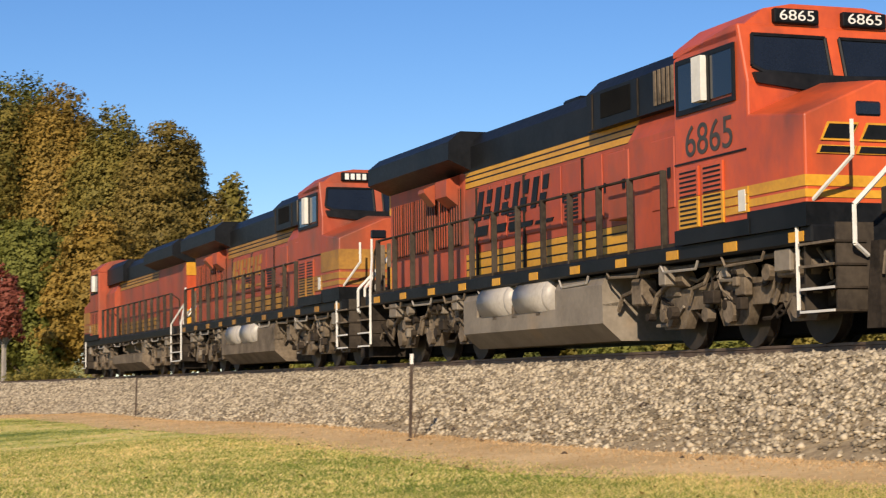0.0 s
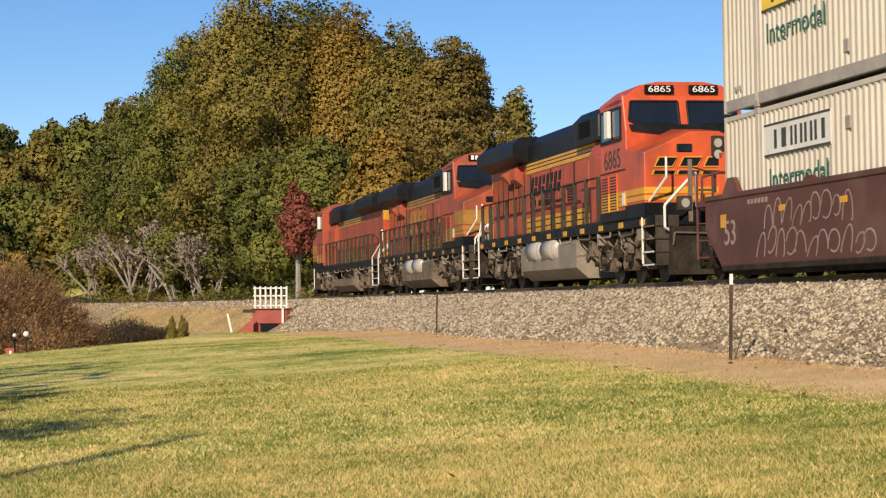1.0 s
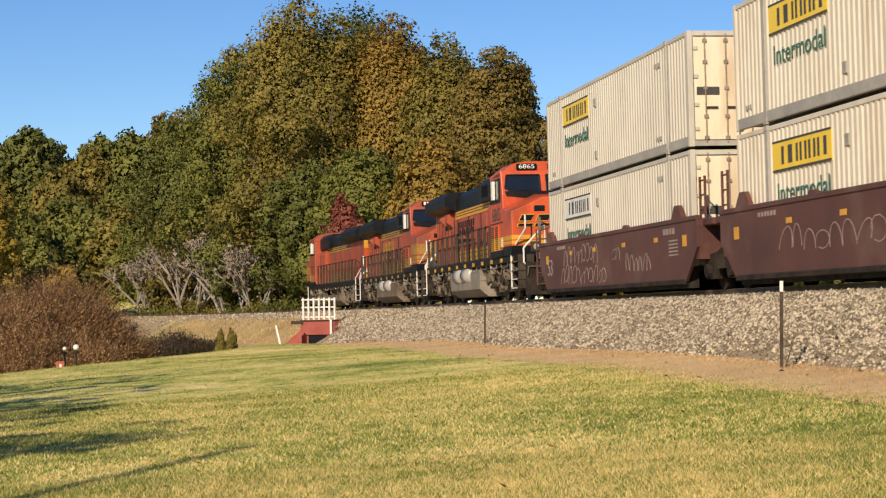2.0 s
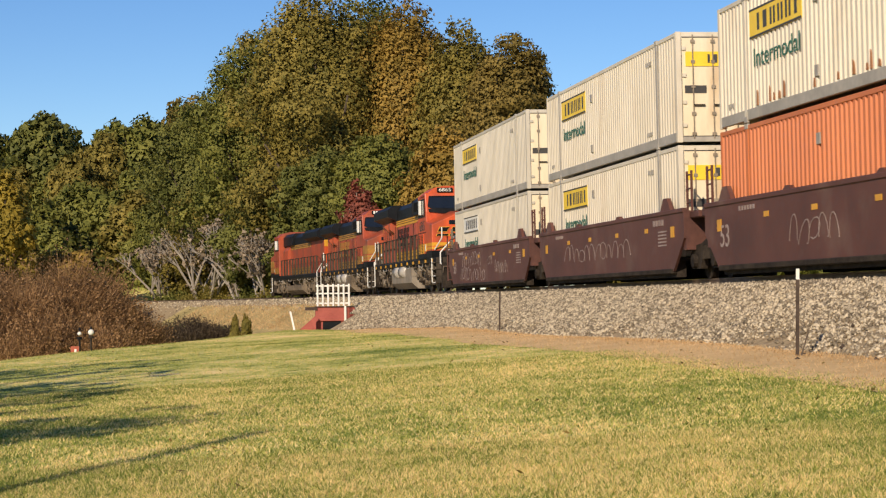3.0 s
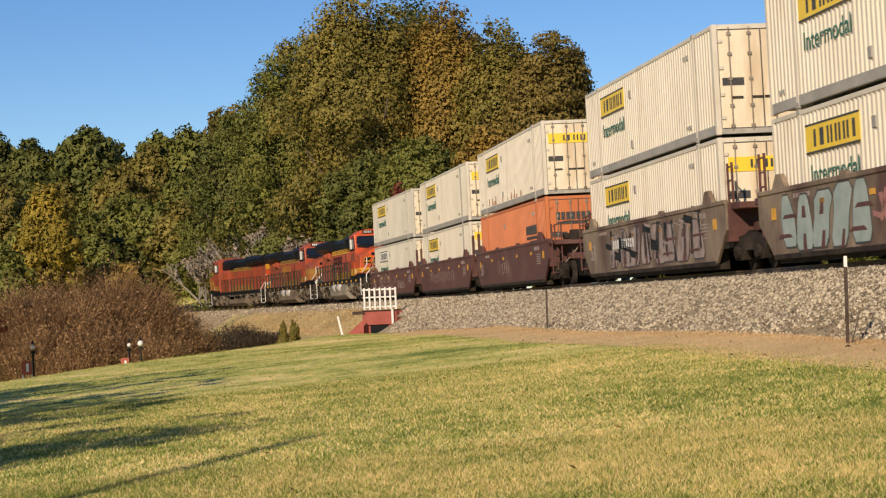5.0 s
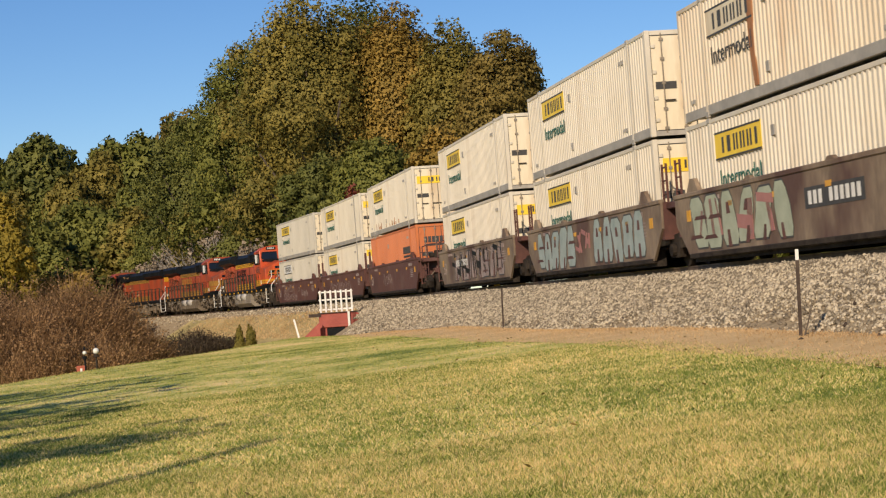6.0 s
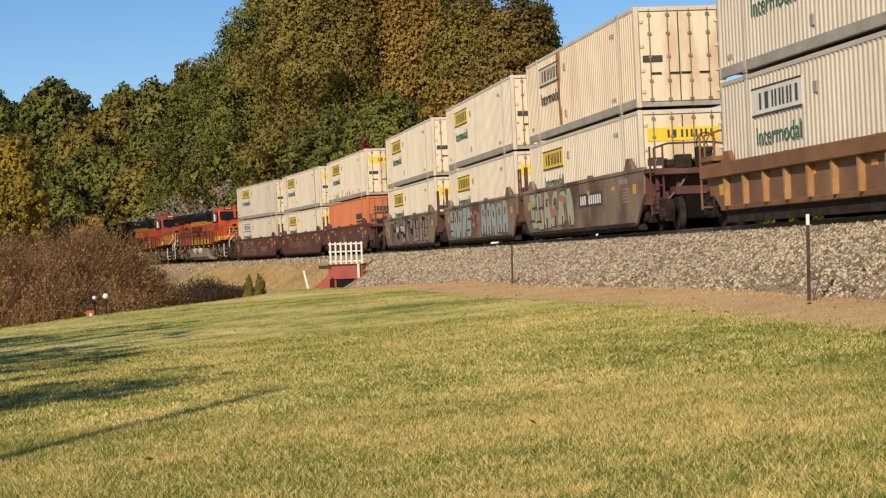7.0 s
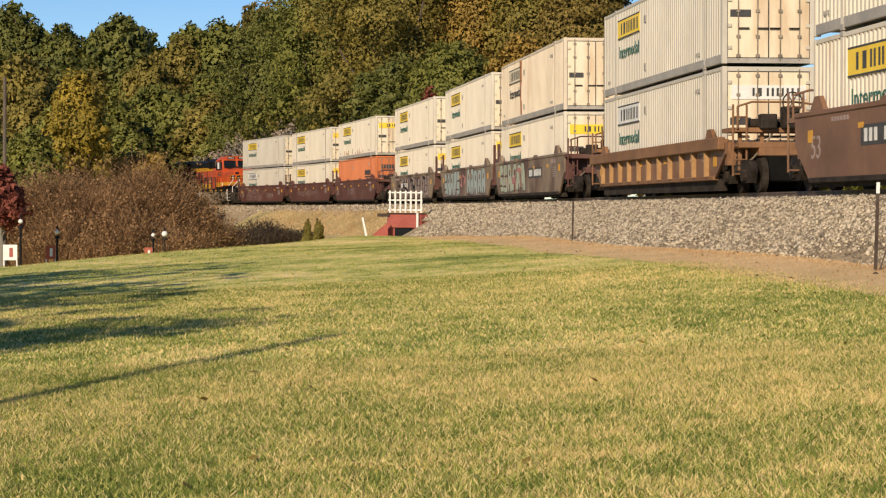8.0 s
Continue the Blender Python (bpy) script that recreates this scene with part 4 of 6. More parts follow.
def locomotive(label, body, flip=False, number="", faded=False):
    """A six-axle road locomotive; its cab is at the back (-x) unless flipped."""
    c = thing("locomotive", label, "locomotive", "locomotives")
    side_paint = body if faded else M_HOOD
    stripe = M_DULLYELLOW if faded else M_YELLOW
    P = lambda n, bm, m, par=c, lab="": part(n, bm, m, par, lab)
    # frame
    P("side_sill", boxes((-9.6, 10.7, -1.52, 1.52, 1.36, 1.62), bevel=0.03), M_BLACK)
    P("walkway", boxes((-9.4, 10.7, -1.5, 1.5, 1.6, 1.66)), M_GRIME)
    for k in range(11):
        x = -9.2 + k * 1.9
        P("reflector", boxes((x - 0.2, x + 0.2, 1.50, 1.535, 1.40, 1.54)), stripe, c, "yellow reflective marker")
    # hood
    hood = P("hood", prism([(-1.0, 1.66), (1.0, 1.66), (1.0, 3.72), (-1.0, 3.72)], -6.7, 5.3, axis="x"), side_paint)
    P("hood_top", prism([(-1.02, 3.70), (1.02, 3.70), (1.02, 4.18), (0.8, 4.42), (-0.8, 4.42), (-1.02, 4.18)], -6.75, 5.3, axis="x"), M_BLACK)
    for z0, z1 in ((3.40, 3.50), (3.53, 3.60), (3.63, 3.71)):
        P("stripe", boxes((-6.7, 5.2, 0.99, 1.012, z0, z1), (-6.7, 5.2, -1.012, -0.99, z0, z1)), stripe, hood, "yellow stripe")
    for z0, z1 in ((3.39, 3.715), (1.69, 2.15)):
        P("stripe_ground", boxes((-6.7, 5.2, 0.99, 1.006, z0, z1), (-6.7, 5.2, -1.006, -0.99, z0, z1)), M_BLACK, hood, "black band under the stripes")
    for z0, z1 in ((1.70, 1.84), (1.87, 2.01), (2.04, 2.14)):
        P("stripe", boxes((-6.7, 5.2, 0.99, 1.012, z0, z1), (-6.7, 5.2, -1.012, -0.99, z0, z1)), stripe, hood, "yellow stripe")
    for k in range(12):
        x = -5.9 + k * 0.92
        P("hood_door", boxes((x - 0.43, x + 0.43, 1.0, 1.03, 2.3, 3.34), bevel=0.012), side_paint, hood)
        P("door_latch", boxes((x + 0.33, x + 0.38, 1.03, 1.05, 2.7, 2.86)), M_BLACK, hood)
        if k % 3 == 0:
            P("louvre", boxes(*[(x - 0.3, x + 0.3, 1.02, 1.045, 2.4 + 0.07 * j, 2.44 + 0.07 * j) for j in range(6)]), M_BLACK, hood)
    for x in (-6.4, -3.6, -0.9, 1.9, 4.5):
        P("door_seam", boxes((x - 0.05, x + 0.05, 1.0, 1.045, 1.7, 3.36)), M_GRIME, hood)
    for x in (-4.6, -2.9):
        P("access_panel", boxes((x - 0.42, x + 0.42, 1.0, 1.27, 2.2, 3.25), bevel=0.02), side_paint, hood)
        P("latch", boxes((x - 0.3, x - 0.2, 1.26, 1.29, 2.65, 2.8)), M_BLACK, hood)
    # equipment cabinet behind the cab and roof gear
    P("cabinet", prism([(-1.25, 1.66), (1.25, 1.66), (1.25, 3.35), (1.02, 3.7), (-1.02, 3.7), (-1.25, 3.35)], -5.5, -3.3, axis="x"), side_paint)
    P("cabinet_top", prism([(-1.2, 3.70), (1.2, 3.70), (1.2, 4.3), (0.95, 4.52), (-0.95, 4.52), (-1.2, 4.3)], -5.5, -1.5, axis="x"), M_BLACK)
    for x in (-3.6, -1.75):
        P("roof_seam", boxes((x - 0.02, x + 0.02, 1.19, 1.215, 3.72, 4.28)), M_GRIME)
    # near-black panel painted as the shade inside the intake
    P("side_intake", boxes((-3.3, -2.1, 1.19, 1.21, 3.85, 4.25), bevel=0.005), M_SHADE)
    P("blower_bracket", prism([(1.2, 3.2), (1.45, 3.45), (1.45, 3.52), (1.2, 3.62)], 6.6, 7.0, axis="x"), M_FADED)
    P("blower_bracket", prism([(1.0, 3.1), (1.3, 3.3), (1.3, 3.62), (1.0, 3.72)], 5.6, 6.3, axis="x"), M_FADED)
    P("vent_grille", boxes(*[(-5.1 + 0.16 * j, -5.03 + 0.16 * j, 1.19, 1.225, 3.78, 4.3) for j in range(6)]), M_DUST)
    P("roof_vent", boxes((-1.6, -0.6, -0.5, 0.5, 4.40, 4.52), bevel=0.04), M_BLACK)
    P("roof_vent", boxes((0.6, 1.4, -0.4, 0.4, 4.40, 4.62), bevel=0.04), M_BLACK)
    bm = bmesh.new()
    cyl(bm, (2.6, 0, 4.4), (2.6, 0, 4.56), 0.32, 12)
    P("exhaust_stack", bm, M_GRIME)
    # radiator section with its wide wings
    P("radiator_body", boxes((5.3, 10.3, -1.0, 1.0, 1.66, 3.9), bevel=0.03), side_paint)
    P("radiator_wing", prism([(-1.0, 3.72), (1.0, 3.72), (1.52, 3.92), (1.52, 4.26), (1.24, 4.47), (-1.24, 4.47), (-1.52, 4.26), (-1.52, 3.92)], 4.85, 10.4, axis="x"), M_BLACK)
    for j in range(6):
        P("radiator_screen", boxes((5.5 + 0.78 * j, 6.15 + 0.78 * j, 1.0, 1.035, 2.35, 3.45), bevel=0.01), M_GRIME)
        for q in range(4):
            P("screen_bar", boxes((5.5 + 0.78 * j + 0.16 * q, 5.54 + 0.78 * j + 0.16 * q, 1.03, 1.05, 2.35, 3.45)), M_FADED)
    P("end_panel", boxes((10.3, 10.36, -0.98, 0.98, 1.7, 3.85)), M_ORANGE)
    for a, b in ((3.3, 3.8), (1.7, 2.2)):
        P("end_stripe", boxes((10.3, 10.38, -1.0, 1.0, a, b)), M_YELLOW, c, "yellow end stripe")
    # cab and nose
    cab_side = [(-6.7, 1.66), (-6.7, 4.24), (-7.0, 4.30), (-8.5, 4.44), (-8.78, 4.44), (-9.05, 3.62), (-9.08, 1.66)]
    cab = P("cab", prism(cab_side, -1.5, 1.5), body)
    cab.location.x, cab.scale.y = 1.08, 1.04
    bmesh_edges = cab.modifiers.new("round", "BEVEL")
    bmesh_edges.width, bmesh_edges.segments, bmesh_edges.limit_method = 0.035, 2, "ANGLE"
    nose_bm = prism([(-1.5, 1.66), (1.5, 1.66), (1.5, 3.10), (0.35, 3.56), (-0.35, 3.56), (-1.5, 3.10)], -10.62, -9.0, axis="x")
    for vv in nose_bm.verts:
        if vv.co.x < -10 and vv.co.z > 3.0:
            vv.co.z -= 0.10
        if vv.co.x > -10 and vv.co.z > 3.0:
            vv.co.z += 0.08
    nose = P("nose", nose_bm, body, cab)
    soft_nose = nose.modifiers.new("round", "BEVEL")
    soft_nose.width, soft_nose.segments, soft_nose.limit_method = 0.03, 2, "ANGLE"
    P("glare_panel", prism([(1.36, 3.60), (1.40, 3.74), (-1.40, 3.74), (-1.36, 3.60), (-0.5, 3.52), (0.5, 3.52)], -9.12, -9.02, axis="x"), M_BLACK, cab)
    P("cab_roof", prism([(-1.5, 4.26), (1.5, 4.26), (1.5, 4.34), (1.05, 4.66), (0.6, 4.74), (-0.6, 4.74), (-1.05, 4.66), (-1.5, 4.34)], -8.76, -6.72, axis="x"), body, cab)
    # windscreens on the sloping front
    def front_at(z):
        return -8.75 + (4.55 - z) / (4.55 - 3.62) * -0.3
    for side in (1, -1):
        v = [(front_at(z) - 0.02, side * y, z) for y, z in ((0.12, 4.28), (1.3, 4.28), (1.38, 3.84), (1.2, 3.76), (0.12, 3.72))]
        mesh_thing("windscreen", v, [tuple(range(5))], M_GLASS, cab)
        P("windscreen_frame", pipe(bmesh.new(), [*map(Vector, v), Vector(v[0])], 0.03, 6), M_BLACK, cab)
        # number boards over the windscreens
        y0, y1 = sorted((side * 0.20, side * 0.92))
        nb = P("number_board", boxes((-8.86, -8.6, y0, y1, 4.46, 4.66), bevel=0.015), M_BLACK, cab)
        if number:
            lettering("road_number", number, 0.20, on_back(-8.865, side * 0.56, 4.56), M_WHITE, cab, 0.56)
        else:
            P("number_marking", boxes(*[(-8.87, -8.855, side * 0.56 - 0.27 + 0.15 * j, side * 0.56 - 0.17 + 0.15 * j, 4.49, 4.63) for j in range(4)]), M_WHITE, cab)
        ys = side * 1.505
        a, b = sorted((ys - 0.01, ys + 0.02))
        P("side_window", boxes((-8.66, -7.95, a, b, 3.52, 4.16), (-7.9, -6.9, a, b, 3.46, 4.12)), M_GLASS, cab)
        P("window_frame", boxes((-8.72, -6.84, a, b + 0.01, 4.12, 4.19), (-7.96, -7.88, a, b + 0.012, 3.47, 4.13), (-8.72, -8.66, a, b + 0.012, 3.47, 4.13), (-6.9, -6.84, a, b + 0.012, 3.47, 4.13), (-8.72, -6.84, a, b + 0.012, 3.41, 3.48)), M_BLACK, cab)
        # white paint puts the pane's bright reflection into its colour
        P("wind_deflector", boxes((-7.86, -7.56, ys - 0.02, ys + 0.12 * side if side > 0 else ys + 0.02, 3.52, 4.14)) if side > 0 else boxes((-7.86, -7.56, ys - 0.12, ys + 0.02, 3.52, 4.14)), M_WHITE, cab, "wind deflector painted white for its bright reflection")
        for q in range(2):
            g0 = -8.3 + 0.78 * q
            P("grille_frame", boxes((g0, g0 + 0.66, a, b + 0.006, 1.82, 2.24), bevel=0.004), stripe, cab)
            P("grille_frame", boxes((g0, g0 + 0.66, a, b + 0.006, 2.246, 2.66), bevel=0.004), body, cab)
            tagged(P("grille_slats", boxes(*[(g0 + 0.06, g0 + 0.60, a, b + 0.014, 1.86 + 0.066 * j, 1.885 + 0.066 * j) for j in range(12)]), M_BLACK, cab), kind="stuff")
        P("panel_seam", boxes((-9.0, -6.72, a, b - 0.006, 2.72, 2.745)), M_BLACK, cab)
        P("cab_stripe", boxes((-9.05, -8.36, a, b, 1.90, 2.00), (-9.05, -8.36, a, b, 2.02, 2.12), (-9.05, -8.36, a, b, 2.14, 2.24)), stripe, cab, "yellow stripes")
        P("data_plate", boxes((-8.98, -8.78, a, b + 0.01, 1.92, 2.2)), M_WHITE, cab, "small pale plate")
        P("cab_base", boxes((-9.07, -6.7, a, b + 0.004, 1.6, 1.81)), M_BLACK, cab)
    if number:
        lettering("road_number", number, 0.62, on_side(-7.85, 1.506, 3.0), M_INK, cab, 1.5)
    # nose
    for z0, z1 in ((1.96, 2.06), (2.10, 2.24)):
        P("nose_stripe", boxes((-10.635, -9.0, -1.512, 1.512, z0, z1)), stripe, cab, "yellow stripe")
    P("nose_base", boxes((-10.64, -9.0, -1.515, 1.515, 1.6, 1.9)), M_BLACK, cab)
    if faded:
        P("nose_band", boxes((-10.637, -9.0, -1.514, 1.514, 2.3, 2.75)), stripe, cab, "broad yellow band")
    else:
        rows = []
        for k, y in enumerate((0.95, 0.35, -0.25, -0.85)):
            rows.append([(y + 0.28, 2.70), (y - 0.12, 2.70), (y - 0.24, 2.88), (y + 0.18, 2.88)])
            rows.append([(y + 0.34, 2.52), (y - 0.16, 2.52), (y - 0.2, 2.60), (y + 0.30, 2.60)])
        bm, edge = bmesh.new(), bmesh.new()
        for o in rows:
            prism(o, -10.66, -10.585, bm, axis="x")
            my, mz = sum(q[0] for q in o) / 4, sum(q[1] for q in o) / 4
            prism([(my + (q[0] - my) * 1.13, mz + (q[1] - mz) * 1.3) for q in o], -10.648, -10.585, edge, axis="x")
        tagged(P("emblem_edge", edge, M_YELLOW, cab, "thin yellow outline of the emblem"), kind="stuff")
        tagged(P("nose_emblem", bm, M_BLACK, cab, "dark slanted emblem shapes"), kind="stuff")
    P("nose_door", boxes((-10.67, -10.55, -0.95, -0.3, 1.7, 3.0), bevel=0.02), body, cab)
    P("nose_window", boxes((-10.645, -10.5, 0.3, 0.72, 2.98, 3.2), bevel=0.04), M_GLASS, cab)
    P("headlight_housing", boxes((-10.65, -10.5, -0.46, -0.14, 2.80, 3.36), bevel=0.02), M_GRIME, cab)
    P("headlight", cyl(cyl(bmesh.new(), (-10.67, -0.3, 3.2), (-10.5, -0.3, 3.2), 0.10, 14), (-10.67, -0.3, 2.95), (-10.5, -0.3, 2.95), 0.10, 14), M_TANK, cab)
    # emblem on the hood side: plain slanted shapes
    bm = bmesh.new()
    for k in range(4):
        x = 4.5 - k * 0.98
        prism([(x, 2.74), (x - 0.26, 2.74), (x - 0.46, 3.26), (x - 0.20, 3.26)], 1.03, 1.05, bm)
        prism([(x - 0.42, 2.74), (x - 0.72, 2.74), (x - 0.80, 2.96), (x - 0.50, 2.96)], 1.03, 1.05, bm)
        prism([(x - 0.60, 3.02), (x - 0.86, 3.02), (x - 0.94, 3.26), (x - 0.68, 3.26)], 1.03, 1.05, bm)
    for k, (a, b) in enumerate(((4.6, 3.9), (3.5, 2.9), (2.75, 2.3), (2.15, 1.5), (1.35, 0.5))):
        prism([(a, 2.44), (b, 2.44), (b - 0.06, 2.62 - 0.03 * k), (a - 0.06, 2.62 - 0.03 * k)], 1.03, 1.05, bm)
    tagged(P("emblem", bm, M_BLACK if not faded else M_DULLYELLOW, hood, "large slanted emblem shapes"), kind="stuff")
    # handrails
    for side in (1, -1):
        y = side * 1.46
        for k in range(13):
            x = -5.0 + k * 1.24
            P("stanchion", boxes((x - 0.03, x + 0.03, y - 0.055, y + 0.055, 1.56, 2.74), bevel=0.01), M_STAIR)
        P("handrail", pipe(bmesh.new(), [(-5.0, y, 2.72), (9.9, y, 2.72), (10.6, y * 0.9, 2.5), (10.75, y * 0.9, 1.4)], 0.024), M_GRIME)
        # stairs and white grab rails at the ends
        for e, x in ((-1, -9.75), (1, 10.75)):
            ya, yb = sorted((side * 0.92, side * 0.98))
            yc, yd = sorted((side * 0.98, side * 1.5))
            tone = M_STAIR if e < 0 else M_GRIME
            st = P("stairwell", boxes((x - 0.45, x + 0.4, ya, yb, 0.4, 1.6)), tone)
            for q0, q1 in ((x - 0.45, x - 0.41), (x + 0.36, x + 0.40)):
                P("stair_cheek", boxes((q0, q1, yc, yd, 0.4, 1.6)), tone, st)
            for k in range(4):
                P("step", boxes((x - 0.48, x + 0.42, min(side * 1.05, side * 1.56), max(side * 1.05, side * 1.56), 0.4 + 0.31 * k, 0.43 + 0.31 * k)), M_GRIME, st)
                P("step_edge", boxes((x - 0.48, x + 0.42, min(side * 1.56, side * 1.575), max(side * 1.56, side * 1.575), 0.4 + 0.31 * k, 0.435 + 0.31 * k)), M_WHITE if k in (0, 1) else M_DUST, st, "pale worn edge")
            P("grab_rail", pipe(bmesh.new(), [(x - e * 0.5, side * 1.54, 0.45), (x - e * 0.5, side * 1.54, 1.72), (x + e * 0.42, side * 1.2, 2.42), (x + e * 0.42, side * 1.2, 2.86)], 0.03), M_WHITE, c, "white grab rail")
            P("grab_rail", pipe(bmesh.new(), [(x + e * 0.5, side * 1.05, 1.15), (x + e * 0.62, side * 1.32, 1.3), (x + e * 0.62, side * 1.32, 1.8), (x + e * 0.85, side * 0.62, 2.5), (x + e * 0.85, side * 0.6, 1.75)], 0.034), M_WHITE, c, "white grab rail")
    for s, x in ((-1, -11.0), (1, 11.0)):
        P("pilot", prism([(min(x, x - s * 0.35), 0.16), (max(x, x - s * 0.35), 0.16), (max(x, x - s * 0.2), 1.3), (min(x, x - s * 0.2), 1.3)], -1.35, 1.35), M_GRIME)
        P("coupler", boxes((min(x, x + s * 0.35), max(x, x + s * 0.35), -0.17, 0.17, 0.72, 1.0), bevel=0.03), M_GRIME)
        bm = bmesh.new()
        for y in (-0.6, -0.45, 0.45, 0.6):
            pipe(bm, [(x, y, 1.0), (x + s * 0.2, y, 0.6), (x + s * 0.3, y, 0.55)], 0.03, 5)
        P("air_hose", bm, M_BLACK)
        for y in (-0.85, 0.85):
            P("end_post", boxes((x - s * 0.1 - 0.03, x - s * 0.1 + 0.03, y - 0.05, y + 0.05, 1.4, 2.75), bevel=0.008), M_DUST)
        P("end_chain_rail", pipe(bmesh.new(), [(x - s * 0.1, -0.85, 2.6), (x - s * 0.1, -0.3, 2.45), (x - s * 0.1, 0.3, 2.45), (x - s * 0.1, 0.85, 2.6)], 0.018, 5), M_GRIME)
        P("uncoupling_lever", pipe(bmesh.new(), [(x + s * 0.06, -1.3, 1.15), (x + s * 0.1, -0.3, 1.12), (x + s * 0.1, 0.3, 1.12), (x + s * 0.06, 1.3, 1.15), (x + s * 0.06, 1.34, 0.85)], 0.022, 5), M_DUST)
    for y in (-1.0, 1.0):
        lamp_box = P("ditch_light", boxes((-10.98, -10.76, y - 0.16, y + 0.16, 1.66, 1.98), bevel=0.02), M_STAIR)
        P("lens", cyl(bmesh.new(), (-11.0, y, 1.82), (-10.95, y, 1.82), 0.10, 14), M_TANK, lamp_box, "round glass lens")
    P("bell_bracket", boxes((-10.78, -10.7, 0.16, 0.24, 2.05, 2.5), (-10.78, -10.6, 0.10, 0.30, 2.46, 2.52)), M_STAIR)
    # cables and pipes along the sill
    for side in (1, -1):
        for k in range(9):
            a = -8.2 + k * 2.05
            P("sill_pipe", pipe(bmesh.new(), [(a, side * 1.47, 1.34), (a + 0.1, side * 1.46, 1.22), (a + 1.2, side * 1.46, 1.20 + 0.03 * (k % 3)), (a + 1.3, side * 1.46, 1.34)], 0.022, 5), M_TANK if k % 2 else M_DUST)
        for a, w in ((-8.9, 0.45), (-5.0, 0.25), (4.6, 0.3), (8.6, 0.5)):
            P("relay_box", boxes((a, a + w, min(side * 1.2, side * 1.46), max(side * 1.2, side * 1.46), 1.02, 1.34), bevel=0.02), M_FUEL)
    # fuel tank with air reservoirs
    tank = [(-1.46, 0.82), (-1.46, 0.50), (-1.12, 0.20), (1.12, 0.20), (1.46, 0.50), (1.46, 0.82), (0.9, 0.90), (0.9, 1.34), (-0.9, 1.34), (-0.9, 0.95)]
    P("fuel_tank", prism(tank, -2.6, 4.2, axis="x"), M_FUEL if not faded else M_DUST)
    for a, b in ((-2.6, -0.55), (3.45, 4.2)):
        P("tank_shoulder", prism([(0.88, 0.8), (1.463, 0.8), (1.463, 1.16), (1.40, 1.28), (1.28, 1.345), (0.88, 1.345)], a, b, axis="x"), M_FUEL if not faded else M_DUST)
    for r in ((3.15, 3.45, 1.1, 1.42, 0.82, 1.2), (0.15, 0.4, 1.1, 1.46, 0.72, 0.9), (1.3, 1.6, 1.1, 1.46, 0.72, 1.0), (2.35, 2.6, 1.1, 1.46, 0.72, 0.9)):
        P("tank_cradle", boxes(r, bevel=0.02), M_DUST)
    for x in (-0.28, 1.62):
        bm = cyl(bmesh.new(), (x + 0.05, 1.24, 1.08), (x + 1.5, 1.24, 1.08), 0.36, 16)
        bmesh.ops.create_uvsphere(bm, u_segments=16, v_segments=8, radius=0.36, matrix=Matrix.Translation((x + 0.05, 1.24, 1.08)) @ Matrix.Diagonal((0.4, 1, 1, 1)))
        bmesh.ops.create_uvsphere(bm, u_segments=16, v_segments=8, radius=0.36, matrix=Matrix.Translation((x + 1.5, 1.24, 1.08)) @ Matrix.Diagonal((0.4, 1, 1, 1)))
        for fc in bm.faces:
            fc.smooth = True
        P("air_reservoir", bm, M_TANK)
    for side in (1, -1):
        P("underframe_pipe", pipe(bmesh.new(), [(-8.5, side * 1.35, 1.28), (9.4, side * 1.35, 1.28)], 0.04, 6), M_DUST)
        bm = boxes((-9.0, -8.4, side * 1.25 - 0.15, side * 1.25 + 0.15, 0.95, 1.3), (-3.9, -3.5, side * 1.2 - 0.15, side * 1.2 + 0.15, 0.75, 1.2), (3.5, 4.1, side * 1.2 - 0.15, side * 1.2 + 0.15, 0.8, 1.25), bevel=0.03)
        for k in range(7):
            x = -8.8 + k * 2.6
            pipe(bm, [(x, side * 1.25, 1.25), (x + 0.2, side * 1.28, 1.0), (x + 0.7, side * 1.22, 0.95), (x + 0.9, side * 1.2, 0.7)], 0.035, 5)
        tagged(P("brake_gear", bm, M_DUST), kind="stuff")
    # added near-black blocks: the shaded hollow behind the trucks, put into colour
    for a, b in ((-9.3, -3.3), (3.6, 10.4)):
        P("underframe", boxes((a, b, -0.9, 0.9, 0.72, 1.4)), M_SHADE)
        P("traction_gear", boxes((a + 0.2, b - 0.7, -0.62, 0.62, 0.16, 0.74)), M_SHADE)
    for x in (-6.7, 6.9):
        rng = random.Random(int(x * 10))
        for mat2, cnt in ((M_DUST, 14), (M_FUEL, 5), (M_GRIME, 26)):
            bm = bmesh.new()
            for _ in range(cnt):
                a, z, y = x + rng.uniform(-3.1, 3.1), rng.uniform(0.5, 1.22), rng.uniform(1.1, 1.34)
                q = rng.random()
                if q < 0.35:
                    box(bm, a - rng.uniform(0.06, 0.2), a + rng.uniform(0.06, 0.2), y - 0.08, y + 0.06, z - rng.uniform(0.05, 0.14), z + rng.uniform(0.05, 0.14), bevel=0.015)
                elif q < 0.6:
                    cyl(bm, (a, y - 0.06, z), (a, y + 0.08, z), rng.uniform(0.05, 0.13), 9)
                else:
                    pts = [(a, y, z)]
                    for _ in range(3):
                        pts.append((pts[-1][0] + rng.uniform(-0.1, 0.5), y + rng.uniform(-0.04, 0.04), min(1.3, max(0.4, pts[-1][2] + rng.uniform(-0.35, 0.3)))))
                    pipe(bm, pts, rng.uniform(0.018, 0.035), 5)
            tagged(P("truck_rigging", bm, mat2), kind="stuff")
        truck_parts(c, x, 3, 0.53, M_DUST, 2.0)
